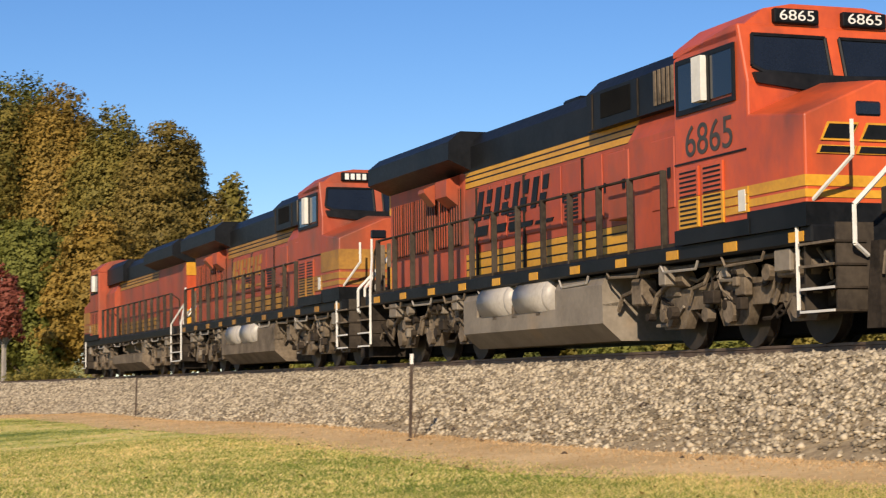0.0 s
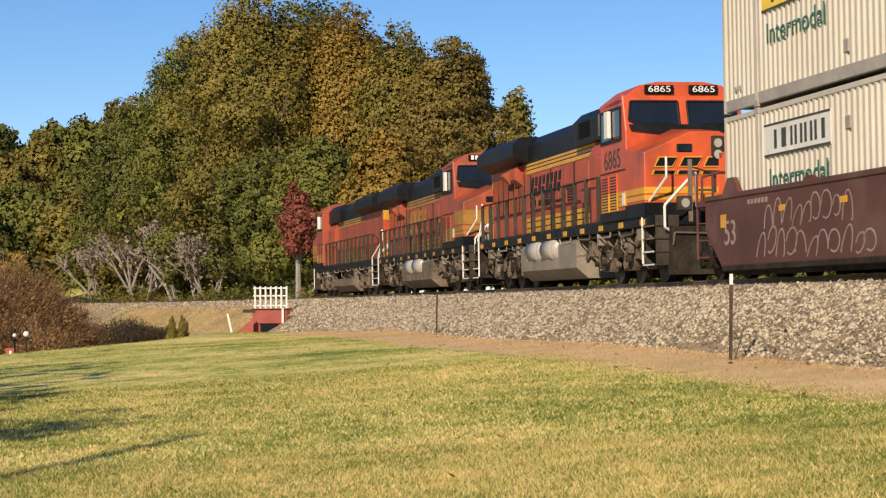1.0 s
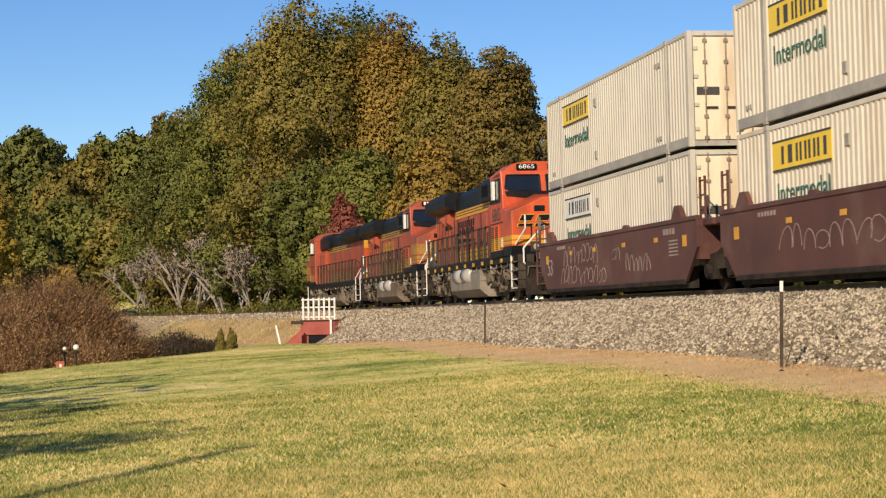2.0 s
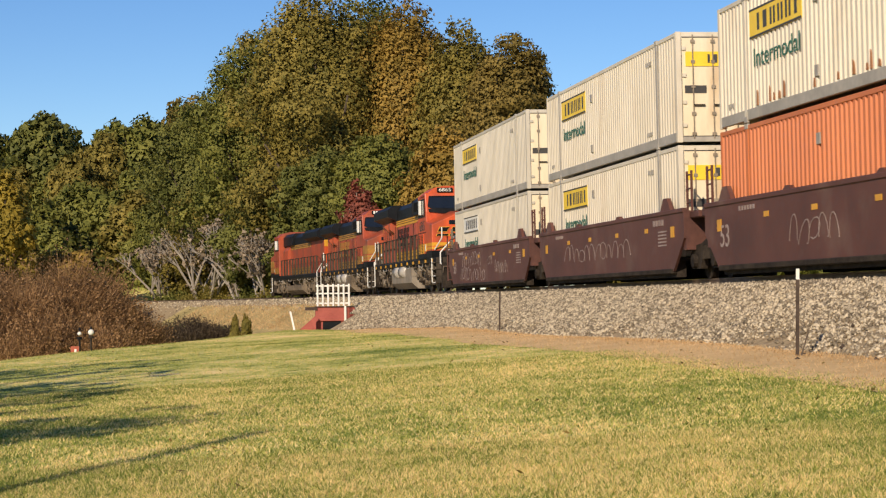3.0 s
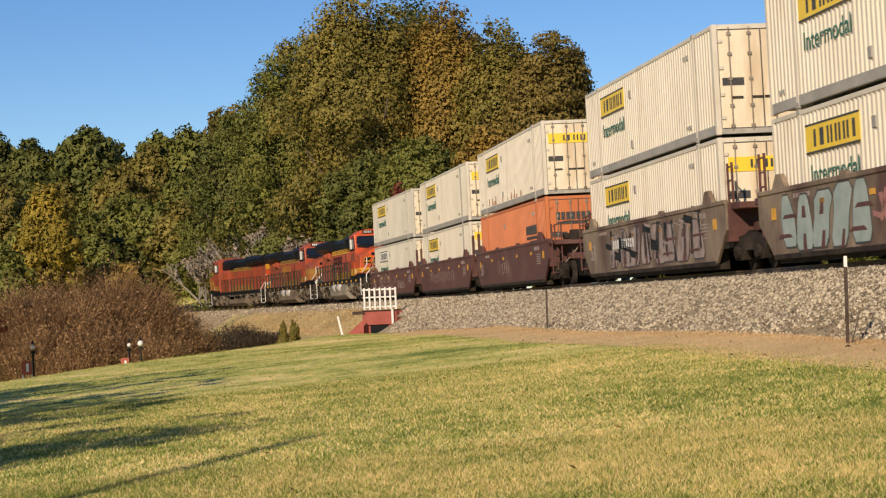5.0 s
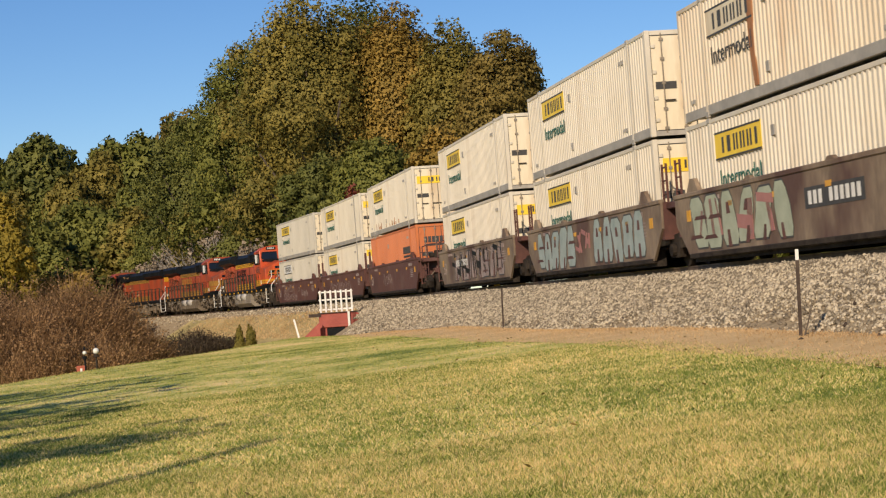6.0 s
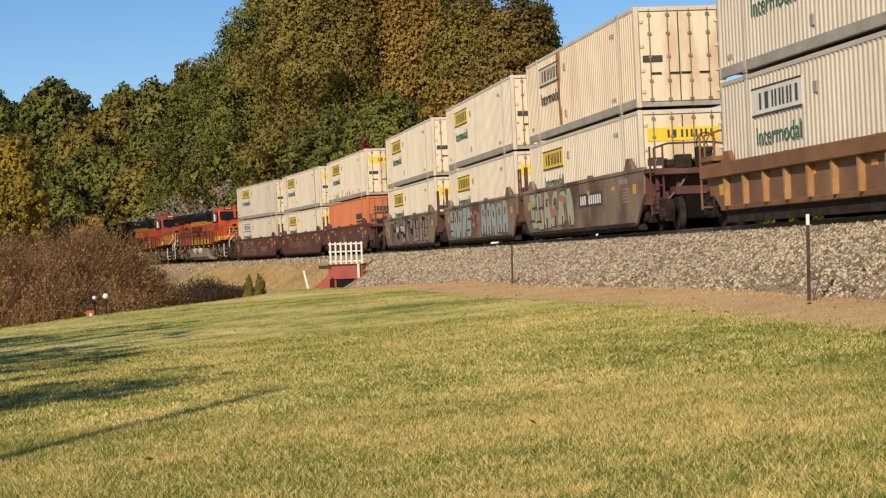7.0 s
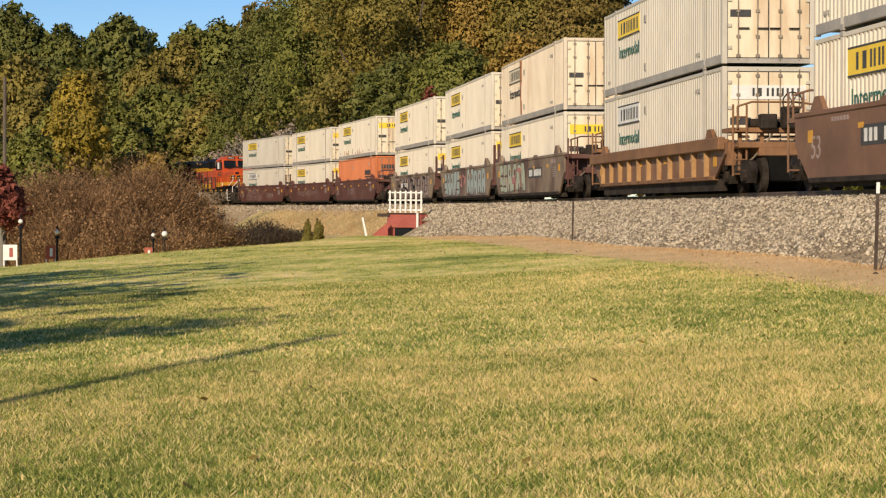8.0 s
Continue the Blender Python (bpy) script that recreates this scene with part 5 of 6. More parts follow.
        for side in (1, -1):
            bm = bmesh.new()
            for k in (-1, 0, 1):
                cyl(bm, (x + k * 2.0 - 0.55, side * 1.16, 1.12), (x + k * 2.0 - 0.15, side * 1.16, 1.12), 0.13, 10)
                pipe(bm, [(x + k * 2.0, side * 1.2, 1.1), (x + k * 2.0 + 0.5, side * 1.2, 0.9), (x + k * 2.0 + 0.7, side * 1.2, 0.6)], 0.045, 6)
            tagged(P("brake_cylinder", bm, M_DUST), kind="stuff")
    for o in c.children_recursive:
        if o.type == "MESH":
            for vert in o.data.vertices:
                if vert.co.z > 1.62:
                    vert.co.z = 1.62 + (vert.co.z - 1.62) * 1.11
    return c


def build_train():
    boxes_of = []
    for label, body, S, flip, number, faded in (
            ("orange and black road locomotive with yellow stripes, cab trailing", M_ORANGE, LOCO_S, False, "6865", False),
            ("faded orange road locomotive with yellow nose band", M_FADED, LOCO_S + 22.35, False, "", True),
            ("orange leading locomotive with its long hood trailing", M_FADED, LOCO_S + 44.7, True, "", True)):
        MOVERS.append((locomotive(label, body, flip, number, faded), S, 6.8, 0.0, flip))
    ch, dk = M_CHALK, M_INK
    cars = [
        ("brown well car with chalk scribbles and yellow markers", M_BROWN, False, [(-4.8, -2.2, 0.55, 1.1, ch, 2, 0.035, 6), (1.0, 5.4, 0.95, 1.6, ch, 3, 0.034, 9), (0.0, 5.9, 0.35, 1.0, ch, 33, 0.038, 11), (-1.6, -0.6, 0.95, 1.35, ch, 34, 0.03, 2)], True, False, False, True),
        ("brown middle well car with faint scribbles", M_BROWN, False, [(-3.5, 5.0, 0.7, 1.3, ch, 5, 0.026, 12)], False, False, False, False),
        ("dark brown rear well car with worn panels", M_BROWN, False, [(0.0, 3.0, 0.6, 1.3, ch, 6, 0.024, 5)], False, True, False, True),
        ("weathered brown well car with tangled sprayed tags", M_BROWN2, False, [(-6.8, 4.8, 0.32, 1.60, ch, 9, 0, 8), (-6.8, 4.8, 0.35, 1.66, M_BLACK, 8, 0.30, 13), (-6.5, 4.5, 0.45, 1.6, ch, 7, 0.10, 16)], True, False, True, True),
        ("weathered well car with large pale teal graffiti", M_BROWN2, False, [(-7.2, -1.0, 0.28, 1.72, M_TEAL, 19, 0, 5), (1.5, 7.4, 0.28, 1.72, M_TEAL, 21, 0, 5), (-0.8, 1.3, 0.75, 1.5, M_PINK, 11, 0.22, 4)], False, False, False, False),
        ("weathered brown well car with green and pink graffiti", M_BROWN2, False, [(0.2, 7.6, 0.32, 1.68, M_SAGE, 13, 0, 6), (1.2, 3.4, 0.36, 1.6, M_PINK, 14, 0.36, 2), (4.6, 7.4, 0.4, 1.6, M_PINK, 24, 0.2, 3)], False, True, -3.9, False),
        ("rusty ochre well car with upright side ribs", M_OCHRE, True, [], True, True, False, False),
        ("tan-brown smooth-sided well car with black number board", M_TANBROWN, False, [], True, True, True, True)]
    W, Y = M_WHITE, M_PLATE
    loads = [
        (dict(paint=M_BOXGREY, plate=W, word=M_GREEN, door_plate=None), dict(paint=M_BOXGREY, plate=Y, word=M_GREEN)),
        (dict(plate=Y, word=M_GREEN, door_plate=Y, smooth=True), dict(plate=Y, word=M_GREEN, smooth=True, door_plate=Y)),
        (dict(paint=M_BOXORANGE, door_paint=M_BOXORANGE, extra=dark_name), dict(plate=Y, word=M_GREEN, door_plate=Y, extra=scuffs)),
        (dict(plate=Y, word=M_GREEN, door_plate=Y), dict(plate=Y, word=M_GREEN)),
        (dict(plate=Y, word=M_GREEN, door_plate=Y), dict(plate=Y, word=M_GREEN)),
        (dict(plate=Y, word=M_GREEN, door_plate=Y), dict(paint=M_BOXTAN, plate=M_BOXDOOR, word=M_INK, extra=rust_run)),
        (dict(paint=M_BOXGREY, plate=W, word=M_GREEN, door_plate=W), dict(paint=M_BOXGREY, plate=Y, word=M_GREEN)),
        (dict(plate=Y, word=M_GREEN), dict(plate=M_BOXTAN, word=M_GREEN))]
    for k, S in enumerate(CAR_S):
        lab, paint, rib, tags, fe, be, nb, f53 = cars[k]
        MOVERS.append((well_car(lab, paint, rib, tags, fe, be, nb, f53), S, 6.0, 0.0, False))
        for level, kw in zip((0.60, 3.55), loads[k]):
            kind = "orange" if kw.get("paint") is M_BOXORANGE else "cream-stained white" if kw.get("extra") is rust_run else "off-white"
            where = "in a car's well" if level < 1 else "stacked on another"
            plate = ", black lettering shapes" if kw.get("paint") is M_BOXORANGE else " with yellow plate" if kw.get("plate") is Y else " with pale plate"
            MOVERS.append((container(f"{kind} container{plate}, {where}", level, **kw), S, 6.0, level, False))


LOCO_S = 56.6
CAR_S = [33.90, 14.14, -5.63, -30.21, -50.96, -70.28, -94.45, -118.6]
LEAN = math.degrees(0.00756)


def train_pose(S, chord, lift, flip, t):
    s = S + 22.3166 * (t - 4) + 0.05864 * (t - 4) ** 2 / 2
    xa, ya, _ = on_track(s + chord)
    xb, yb, _ = on_track(s - chord)
    turn = math.degrees(math.atan2(ya - yb, xa - xb))
    m = pose(float(xa + xb) / 2, float(ya + yb) / 2, RAIL, rx=-LEAN, rz=turn) @ pose(0, 0, lift)
    return m @ pose(0, 0, 0, rz=180) if flip else m


def motions():
    for ob, S, chord, lift, flip in MOVERS:
        walk(ob, [(k * 0.25, train_pose(S, chord, lift, flip, k * 0.25)) for k in range(33)])


build_train()


# ---------------------------------------------------------------- trees and shrubs
def at_bearing(right, distance):
    """A place at a distance, by how far right of straight ahead it lies in thousandths."""
    return right / 1000 * distance, distance


def crown_mesh(name, lobes, n, leaf, material, parent, seed, fill=0.16, knots=16):
    """Small leaf sprays over a set of lobes (centre, radii), each lobe broken into knots of foliage."""
    rng = np.random.default_rng(seed)
    vol = np.array([r[0] * r[1] + r[0] * r[2] + r[1] * r[2] for _, r in lobes])
    nk = knots * len(lobes)
    own = rng.choice(len(lobes), nk, p=vol / vol.sum())
    lc = np.array([l[0] for l in lobes], float)[own]
    lr = np.array([l[1] for l in lobes], float)[own]
    kd = rng.normal(size=(nk, 3)) + (0, 0, 0.25)
    kd /= np.linalg.norm(kd, axis=1, keepdims=True)
    kc = lc + kd * lr * rng.uniform(0.52, 0.79, nk)[:, None]
    kr = lr * rng.uniform(0.30, 0.52, nk)[:, None]
    kw = (kr ** 2).sum(1)
    pick = rng.choice(nk, n, p=kw / kw.sum())
    d = rng.normal(size=(n, 3)) + kd[pick] * 0.75
    d /= np.linalg.norm(d, axis=1, keepdims=True)
    inner = rng.random(n) < fill
    depth = np.where(inner, rng.uniform(0.0, 0.6, n), rng.uniform(0.62, 1.10, n))
    p = kc[pick] + d * kr[pick] * depth[:, None]
    out = d * 0.75 + kd[pick] * 0.55 + (0, 0, 0.12)
    out /= np.linalg.norm(out, axis=1, keepdims=True)
    nrm = out + rng.normal(0, 0.55, (n, 3))
    nrm /= np.linalg.norm(nrm, axis=1, keepdims=True)
    t1 = np.cross(nrm, rng.normal(size=(n, 3)))
    t1 /= np.linalg.norm(t1, axis=1, keepdims=True)
    t2 = np.cross(nrm, t1)
    sz = (leaf * rng.uniform(0.5, 1.35, n) * np.where(inner, 1.7, 1.0))[:, None]
    v = np.stack([p - t1 * sz - t2 * sz * 0.5, p + t1 * sz * 0.8 - t2 * sz * 0.6, p + t2 * sz * 1.15], 1).reshape(-1, 3)
    ob = fast_mesh(name, v, np.arange(3 * n), 3, material, parent)
    ob.data.polygons.foreach_set("use_smooth", np.ones(n, bool))
    soft = out * 0.75 + nrm * 0.35
    soft /= np.linalg.norm(soft, axis=1, keepdims=True)
    ob.data.normals_split_custom_set_from_vertices(np.repeat(soft, 3, 0).tolist())
    return ob


def clear_of_track(x, y, r):
    """The same place, moved sideways until a plant of radius r leaves the train its room."""
    s, u = lateral(np.array([x]), np.array([y]))
    s, u = float(s[0]), float(u[0])
    if abs(u) >= r + 2.6 or not -100 < s < 300:
        return x, y
    px, py = place(s, (r + 2.6) * (1 if u > 0.5 else -1))
    return float(px), float(py)


def limb_mesh(name, segs, material, parent):
    bm = bmesh.new()
    for a, b, r1, r2 in segs:
        cyl(bm, a, b, r1, 5, r2)
    return part(name, bm, material, parent)


def tree(label, x, y, high, wide, leaf, n, seed, size=0.42, low=0.12, bark=None, squat=1.0, category="tree", group="trees behind the railway", z=None):
    """A broadleaf tree: a tapered trunk, limbs that reach into the lobes, and a crown of leaf clumps with gaps."""
    rng = random.Random(seed)
    x, y = clear_of_track(x, y, wide * 0.43)
    z = ground_z(x, y) if z is None else z
    t = thing("tree", label, category, group)
    t.matrix_basis = pose(x, y, z)
    h0 = high * low
    lobes, limbs = [], []
    R = wide / 2
    core = (0, 0, h0 + (high - h0) * 0.5)
    lobes.append((core, (R * 0.66, R * 0.66, (high - h0) * 0.42)))
    k = 30
    for i in range(k):
        a = i * 2.4 + rng.uniform(-0.4, 0.4)
        f = (i + 0.5) / k
        ring = math.sqrt(max(0.05, 1 - ((f - 0.38) / 0.68) ** 2))
        zz = h0 + (high - h0) * (0.14 + 0.74 * f)
        q = R * ring * rng.uniform(0.52, 0.80)
        rr = R * rng.uniform(0.24, 0.42) * (1.15 - 0.40 * f)
        c = (q * math.cos(a), q * math.sin(a), zz)
        lobes.append((c, (rr, rr, rr * rng.uniform(0.7, 1.0))))
        mid = (c[0] * 0.35, c[1] * 0.35, h0 + (zz - h0) * 0.55)
        limbs += [((0, 0, h0 * 0.9 + (zz - h0) * 0.2), mid, high * 0.010, high * 0.007), (mid, c, high * 0.007, high * 0.003)]
    lobes.append(((rng.uniform(-0.12, 0.12) * R, 0, high - R * 0.26), (R * 0.30, R * 0.30, R * 0.27)))
    limb_mesh("trunk", [((0, 0, -0.4), (0, 0, h0 + high * 0.1), high * 0.022, high * 0.016), ((0, 0, h0 + high * 0.1), (0, 0, high * 0.8), high * 0.016, high * 0.004)], bark or M_BARK, t)
    limb_mesh("branchwork", limbs, bark or M_BARK, t)
    crown_mesh("crown", lobes, n, size, LEAF[leaf], t, seed)
    return t


def bare_tree(label, x, y, high, wide, seed, bark, haze=None, n=0, stems=4, category="tree", group="bare trees", size=0.16, z=None):
    """Stems that fork again and again into thin twigs, with a haze of the last small leaves."""
    rng = random.Random(seed)
    x, y = clear_of_track(x, y, wide * 0.36)
    z = ground_z(x, y) if z is None else z
    t = thing("tree" if category == "tree" else "shrub", label, category, group)
    t.matrix_basis = pose(x, y, z)
    segs, ends = [], []

    def grow(p, d, length, r, depth):
        q = p + d * length
        segs.append((tuple(p), tuple(q), r, r * 0.65))
        if depth == 0:
            ends.append(q)
            return
        for _ in range(3 if depth > 1 else 3):
            e = (d + Vector((rng.uniform(-0.65, 0.65), rng.uniform(-0.65, 0.65), rng.uniform(-0.15, 0.4)))).normalized()
            grow(q, e, length * rng.uniform(0.62, 0.85), r * 0.6, depth - 1)
            ends.append(q)

    for i in range(stems):
        a = i * 6.28 / stems + rng.uniform(-0.4, 0.4)
        w = wide / high * 0.45
        d = Vector((math.cos(a) * w, math.sin(a) * w, 1)).normalized()
        grow(Vector((math.cos(a) * 0.25, math.sin(a) * 0.25, -0.2)), d, high * 0.34, high * 0.021, 3)
    limb_mesh("branchwork", segs, bark, t)
    if n:
        g = np.random.default_rng(seed)
        e = np.array([tuple(q) for q in ends])
        p = e[g.integers(0, len(e), n)] + g.normal(0, size * 2.2, (n, 3))
        tagged(crown_mesh("twig_mass", [(tuple(q), (size * 2.6,) * 3) for q in p[:600]], n, size, haze, t, seed, 0.5, 2), kind="stuff")
    return t


def twig_bush(label, x, y, wide, high, n, seed, material, z, leaf=0.10, deep=None, category="bush"):
    """A dense mound of thin upward twigs, with small leaves between."""
    x, y = clear_of_track(x, y, wide * 0.55)
    b = thing("shrub", label, category)
    b.matrix_basis = pose(x, y, z)
    g = np.random.default_rng(seed)
    deep = deep or wide * 0.5
    a, q = g.uniform(0, 6.28, n), np.sqrt(g.random(n))
    base = np.column_stack([np.cos(a) * q * wide * 0.5, np.sin(a) * q * deep * 0.5, 0 * a])
    dome = high * 0.86 * (1 - 0.5 * q ** 2.4) * (0.86 + 0.14 * np.sin(base[:, 0] * 1.9 + seed)) * g.uniform(0.75, 1.06, n)
    out = np.column_stack([np.cos(a) * q * 0.5, np.sin(a) * q * 0.4, 1 + 0 * a]) + g.normal(0, 0.62, (n, 3)) * (1, 1, 0.45)
    out /= np.linalg.norm(out, axis=1, keepdims=True)
    start = base + np.column_stack([0 * a, 0 * a, dome * g.uniform(0, 0.95, n)])
    ln = (high * g.uniform(0.10, 0.36, n))[:, None]
    tip = start + out * ln
    side = np.cross(out, g.normal(size=(n, 3)))
    side = side / np.linalg.norm(side, axis=1, keepdims=True) * 0.015
    v = np.stack([start - side, start + side, tip], 1).reshape(-1, 3)
    tagged(fast_mesh("twig_mass", v, np.arange(3 * n), 3, material, b), kind="stuff")
    m = n
    pick = g.integers(0, n, m)
    c = tip[pick] + g.normal(0, leaf, (m, 3))
    t1 = g.normal(size=(m, 3))
    t1 /= np.linalg.norm(t1, axis=1, keepdims=True)
    t2 = np.cross(t1, g.normal(size=(m, 3)))
    t2 /= np.linalg.norm(t2, axis=1, keepdims=True)
    sz = (leaf * g.uniform(0.5, 1.2, m))[:, None]
    v = np.stack([c - t1 * sz, c - t2 * sz * 0.6, c + t1 * sz, c + t2 * sz * 0.6], 1).reshape(-1, 3)
    fast_mesh("foliage", v, np.arange(4 * m), 4, material, b)
    return b


def build_trees():
    # bearing in thousandths to the right, distance, height, width, leaf, number of clumps
    big = [
        ("tall olive-green broadleaf tree turning gold", -60, 186, 32.5, 20, "olive", 20000),
        ("tall broad tree with olive and gold leaves", -12, 186, 30.5, 15, "gold", 17000),
        ("tall dark green broadleaf tree", -33, 200, 33.5, 18, "green", 15000),
        ("bronze-tinged broadleaf tree at the wood's edge", 43, 176, 26.2, 13.4, "bronze", 15000),
        ("olive broadleaf tree with thinning leaves", 15, 182, 28.0, 12.5, "olive", 12000),
        ("green broadleaf tree beside taller ones", -93, 204, 30.5, 19.5, "green", 15000),
        ("dark green tree on the wood's flank", -122, 218, 25.5, 14, "dark", 11000),
        ("olive tree low at the wood's edge", 8, 158, 15.5, 10, "gold", 8000),
        ("dark green tree low before the wood", -60, 172, 15.0, 11, "dark", 9500),
        ("dark green tree low before the wood", -90, 190, 14.0, 12, "dark", 9500),
        ("green tree low before the wood", -28, 162, 15.5, 11, "green", 9500),
        ("olive tree low before the wood", 30, 160, 14.0, 9, "bronze", 7500),
        ("gold-tinged tree low at the wood's edge", 55, 158, 13.5, 8, "gold", 6500),
        ("olive tree low at the hill's foot", -118, 214, 14.5, 12, "olive", 8000),
        ("green tree low at the hill's foot", -140, 226, 14.5, 12, "green", 8000),
    ]
    for i, (lab, b, d, h, w, leaf, n) in enumerate(big):
        x, y = at_bearing(b, d)
        tree(lab, x, y, h, w, leaf, int(n * 4.6), 20 + i, 0.17, 0.10, z=0.6)
    x, y = at_bearing(77, 210)
    tree("thin lone tree with sparse brownish leaves", x, y, 24.6, 6.0, "olive", 3200, 61, 0.26, 0.5, z=1.0)
    x, y = at_bearing(-40, 146)
    tree("small tree with deep red autumn leaves", x, y, 10.4, 3.4, "red", 3600, 62, 0.16, 0.40, M_PALEBARK, z=0.6)
    # wooded hillside
    rng = random.Random(8)
    kinds = ["dark", "green", "olive", "green", "bronze", "dark", "olive"]
    names = {"dark": "dark green", "green": "green", "olive": "olive-green", "bronze": "bronze-brown"}
    made = {}
    rows = [(290, -330, -70, 17, 17.9), (274, -322, -84, 19, 15.0), (258, -330, -95, 18, 15.9), (246, -322, -108, 19, 14.0), (236, -330, -120, 19, 13.6), (205, -310, -168, 20, 11.5), (178, -300, -190, 21, 10.0), (158, -300, -195, 24, 8.5)]
    for d, b0, b1, step, h in rows:
        b = b0
        while b < b1:
            lf = rng.choice(kinds)
            x, y = at_bearing(b + rng.uniform(-6, 6), d + rng.uniform(-8, 8))
            x, y = clear_of_track(x, y, 5.6 * h / 12.5)
            if lf not in made:
                made[lf] = tree(f"{names[lf]} tree of the wooded hillside", x, y, 12.5, 9.5, lf, 9500, 70 + len(made), 0.27, 0.08, group="hillside trees")
            else:
                k = rng.uniform(0.82, 1.18) * h / 12.5
                made[lf].scale = (k, k, k * rng.uniform(0.9, 1.1))
                copy_thing(made[lf], pose(x, y, ground_z(x, y) - 0.5, rz=rng.uniform(0, 360)))
                made[lf].scale = (1, 1, 1)
            b += step
    x, y = at_bearing(-226, 128)
    tree("tree with bright yellow autumn leaves", x, y, 11.6, 5.0, "yellow", 12000, 81, 0.15, 0.30, z=-0.6)
    x, y = at_bearing(-250, 120)
    tree("green tree beside a yellow one", x, y, 7.5, 5.0, "green", 9000, 82, 0.15, 0.1, z=-0.8)
    x, y = at_bearing(-195, 132)
    tree("golden-brown low tree before the hillside", x, y, 6.5, 6.0, "gold", 9000, 83, 0.15, 0.1, z=-0.8)
    for b, d, h, w, sd in ((-118, 192, 11.0, 9.4, 91), (-136, 204, 10.6, 9.2, 92), (-101, 182, 8.6, 7.0, 93), (-152, 216, 10.0, 9.0, 94)):
        x, y = at_bearing(b, d)
        bare_tree("pale grey nearly bare small tree", x, y, h, w, sd, M_PALEBARK, LEAF["grey"], 2600, 6, size=0.12, z=0.2)
    for i in range(9):
        b = -165 + i * 15
        x, y = at_bearing(b, 134 + max(0, -b - 45) * 0.72 + (i % 3) * 2.5)
        twig_bush("low green undergrowth at the wood's foot", x, y, 6.0, 2.6 + 0.5 * (i % 3), 3000, 100 + i, LEAF["dark" if i % 2 else "olive"], 0.4, 0.16, category="undergrowth")
    for i in range(19):
        b = 96 + i * 19
        x, y = at_bearing(b, 150 + rng.uniform(0, 24))
        lf = rng.choice(("dark", "green", "olive"))
        k = rng.uniform(0.7, 0.95)
        made[lf].scale = (k, k, k * 0.9)
        copy_thing(made[lf], pose(x, y, 0.6, rz=rng.uniform(0, 360)))
        made[lf].scale = (1, 1, 1)
    for x, y, h, w, n, sd in ((-14.2, 5.0, 12.0, 3.0, 450, 141), (-15.6, 5.4, 13.0, 4.5, 1500, 142), (-17.0, 18.0, 13.0, 3.4, 1400, 143), (-18.6, 25.0, 13.0, 3.4, 1400, 144), (-18.5, 13.0, 12.5, 3.4, 1000, 145)):
        bare_tree("tall thin-leaved shade tree beside the lawn", x, y, h, w, sd, M_BARK, LEAF["gold"], n, 3, group="shade trees", size=0.16)
    for i in range(4):
        x, y = at_bearing(-214 + i * 10, 168 + i * 3)
        twig_bush("low olive undergrowth at the hill's foot", x, y, 7.0, 3.6 + 0.6 * (i % 3), 3000, 150 + i, LEAF[("olive", "dark", "bronze")[i % 3]], ground_z(x, y), 0.18, category="undergrowth")
    # brown thicket beyond the lawn
    for b, d, w, h, n, sd in ((-230, 75, 5.2, 4.8, 15000, 111), (-206, 77, 5.4, 5.4, 17000, 112), (-184, 78, 4.4, 4.7, 14000, 113), (-258, 75, 4.4, 4.0, 9000, 114), (-168, 79, 3.6, 3.9, 10000, 115), (-157, 80, 2.6, 2.3, 5000, 118), (-195, 74, 5.0, 3.2, 9000, 116), (-222, 73, 5.0, 3.0, 9000, 117)):
        x, y = at_bearing(b, d)
        twig_bush("dense reddish-brown bare-twigged bush", x, y, w, h, n, sd, M_TWIG, -1.1, 0.055, 4.0)
    for b, d, w, hh, sd in ((-128, 100, 4.2, 1.7, 121), (-141, 98, 3.6, 1.5, 123), (-115, 103, 3.0, 1.2, 124)):
        x, y = at_bearing(b, d)
        twig_bush("low dark brown brushwood on the bank", x, y, w, hh, 4500, sd, M_BRUSH, ground_z(x, y) - 0.05, 0.05)
    x, y = at_bearing(-267, 63)
    tree("small red-leaved maple beside the lawn", x, y, 4.0, 1.8, "red", 6000, 122, 0.075, 0.42, M_PALEBARK, group="")
    for k, b in enumerate((-104.5, -98.5)):
        x, y = at_bearing(b, 92)
        sh = thing("shrub", "small clipped cone-shaped olive shrub on the bank", "shrub", "cone shrubs")
        sh.matrix_basis = pose(x, y, ground_z(x, y) - 0.05)
        crown_mesh("foliage", [((0, 0, 0.42), (0.29, 0.29, 0.46)), ((0, 0, 0.90), (0.24, 0.24, 0.44)), ((0, 0, 1.35), (0.12, 0.12, 0.34))], 3200, 0.045, LEAF["olive"], sh, 130 + k)
        limb_mesh("stem", [((0, 0, -0.1), (0, 0, 0.8), 0.04, 0.02)], M_BARK, sh)


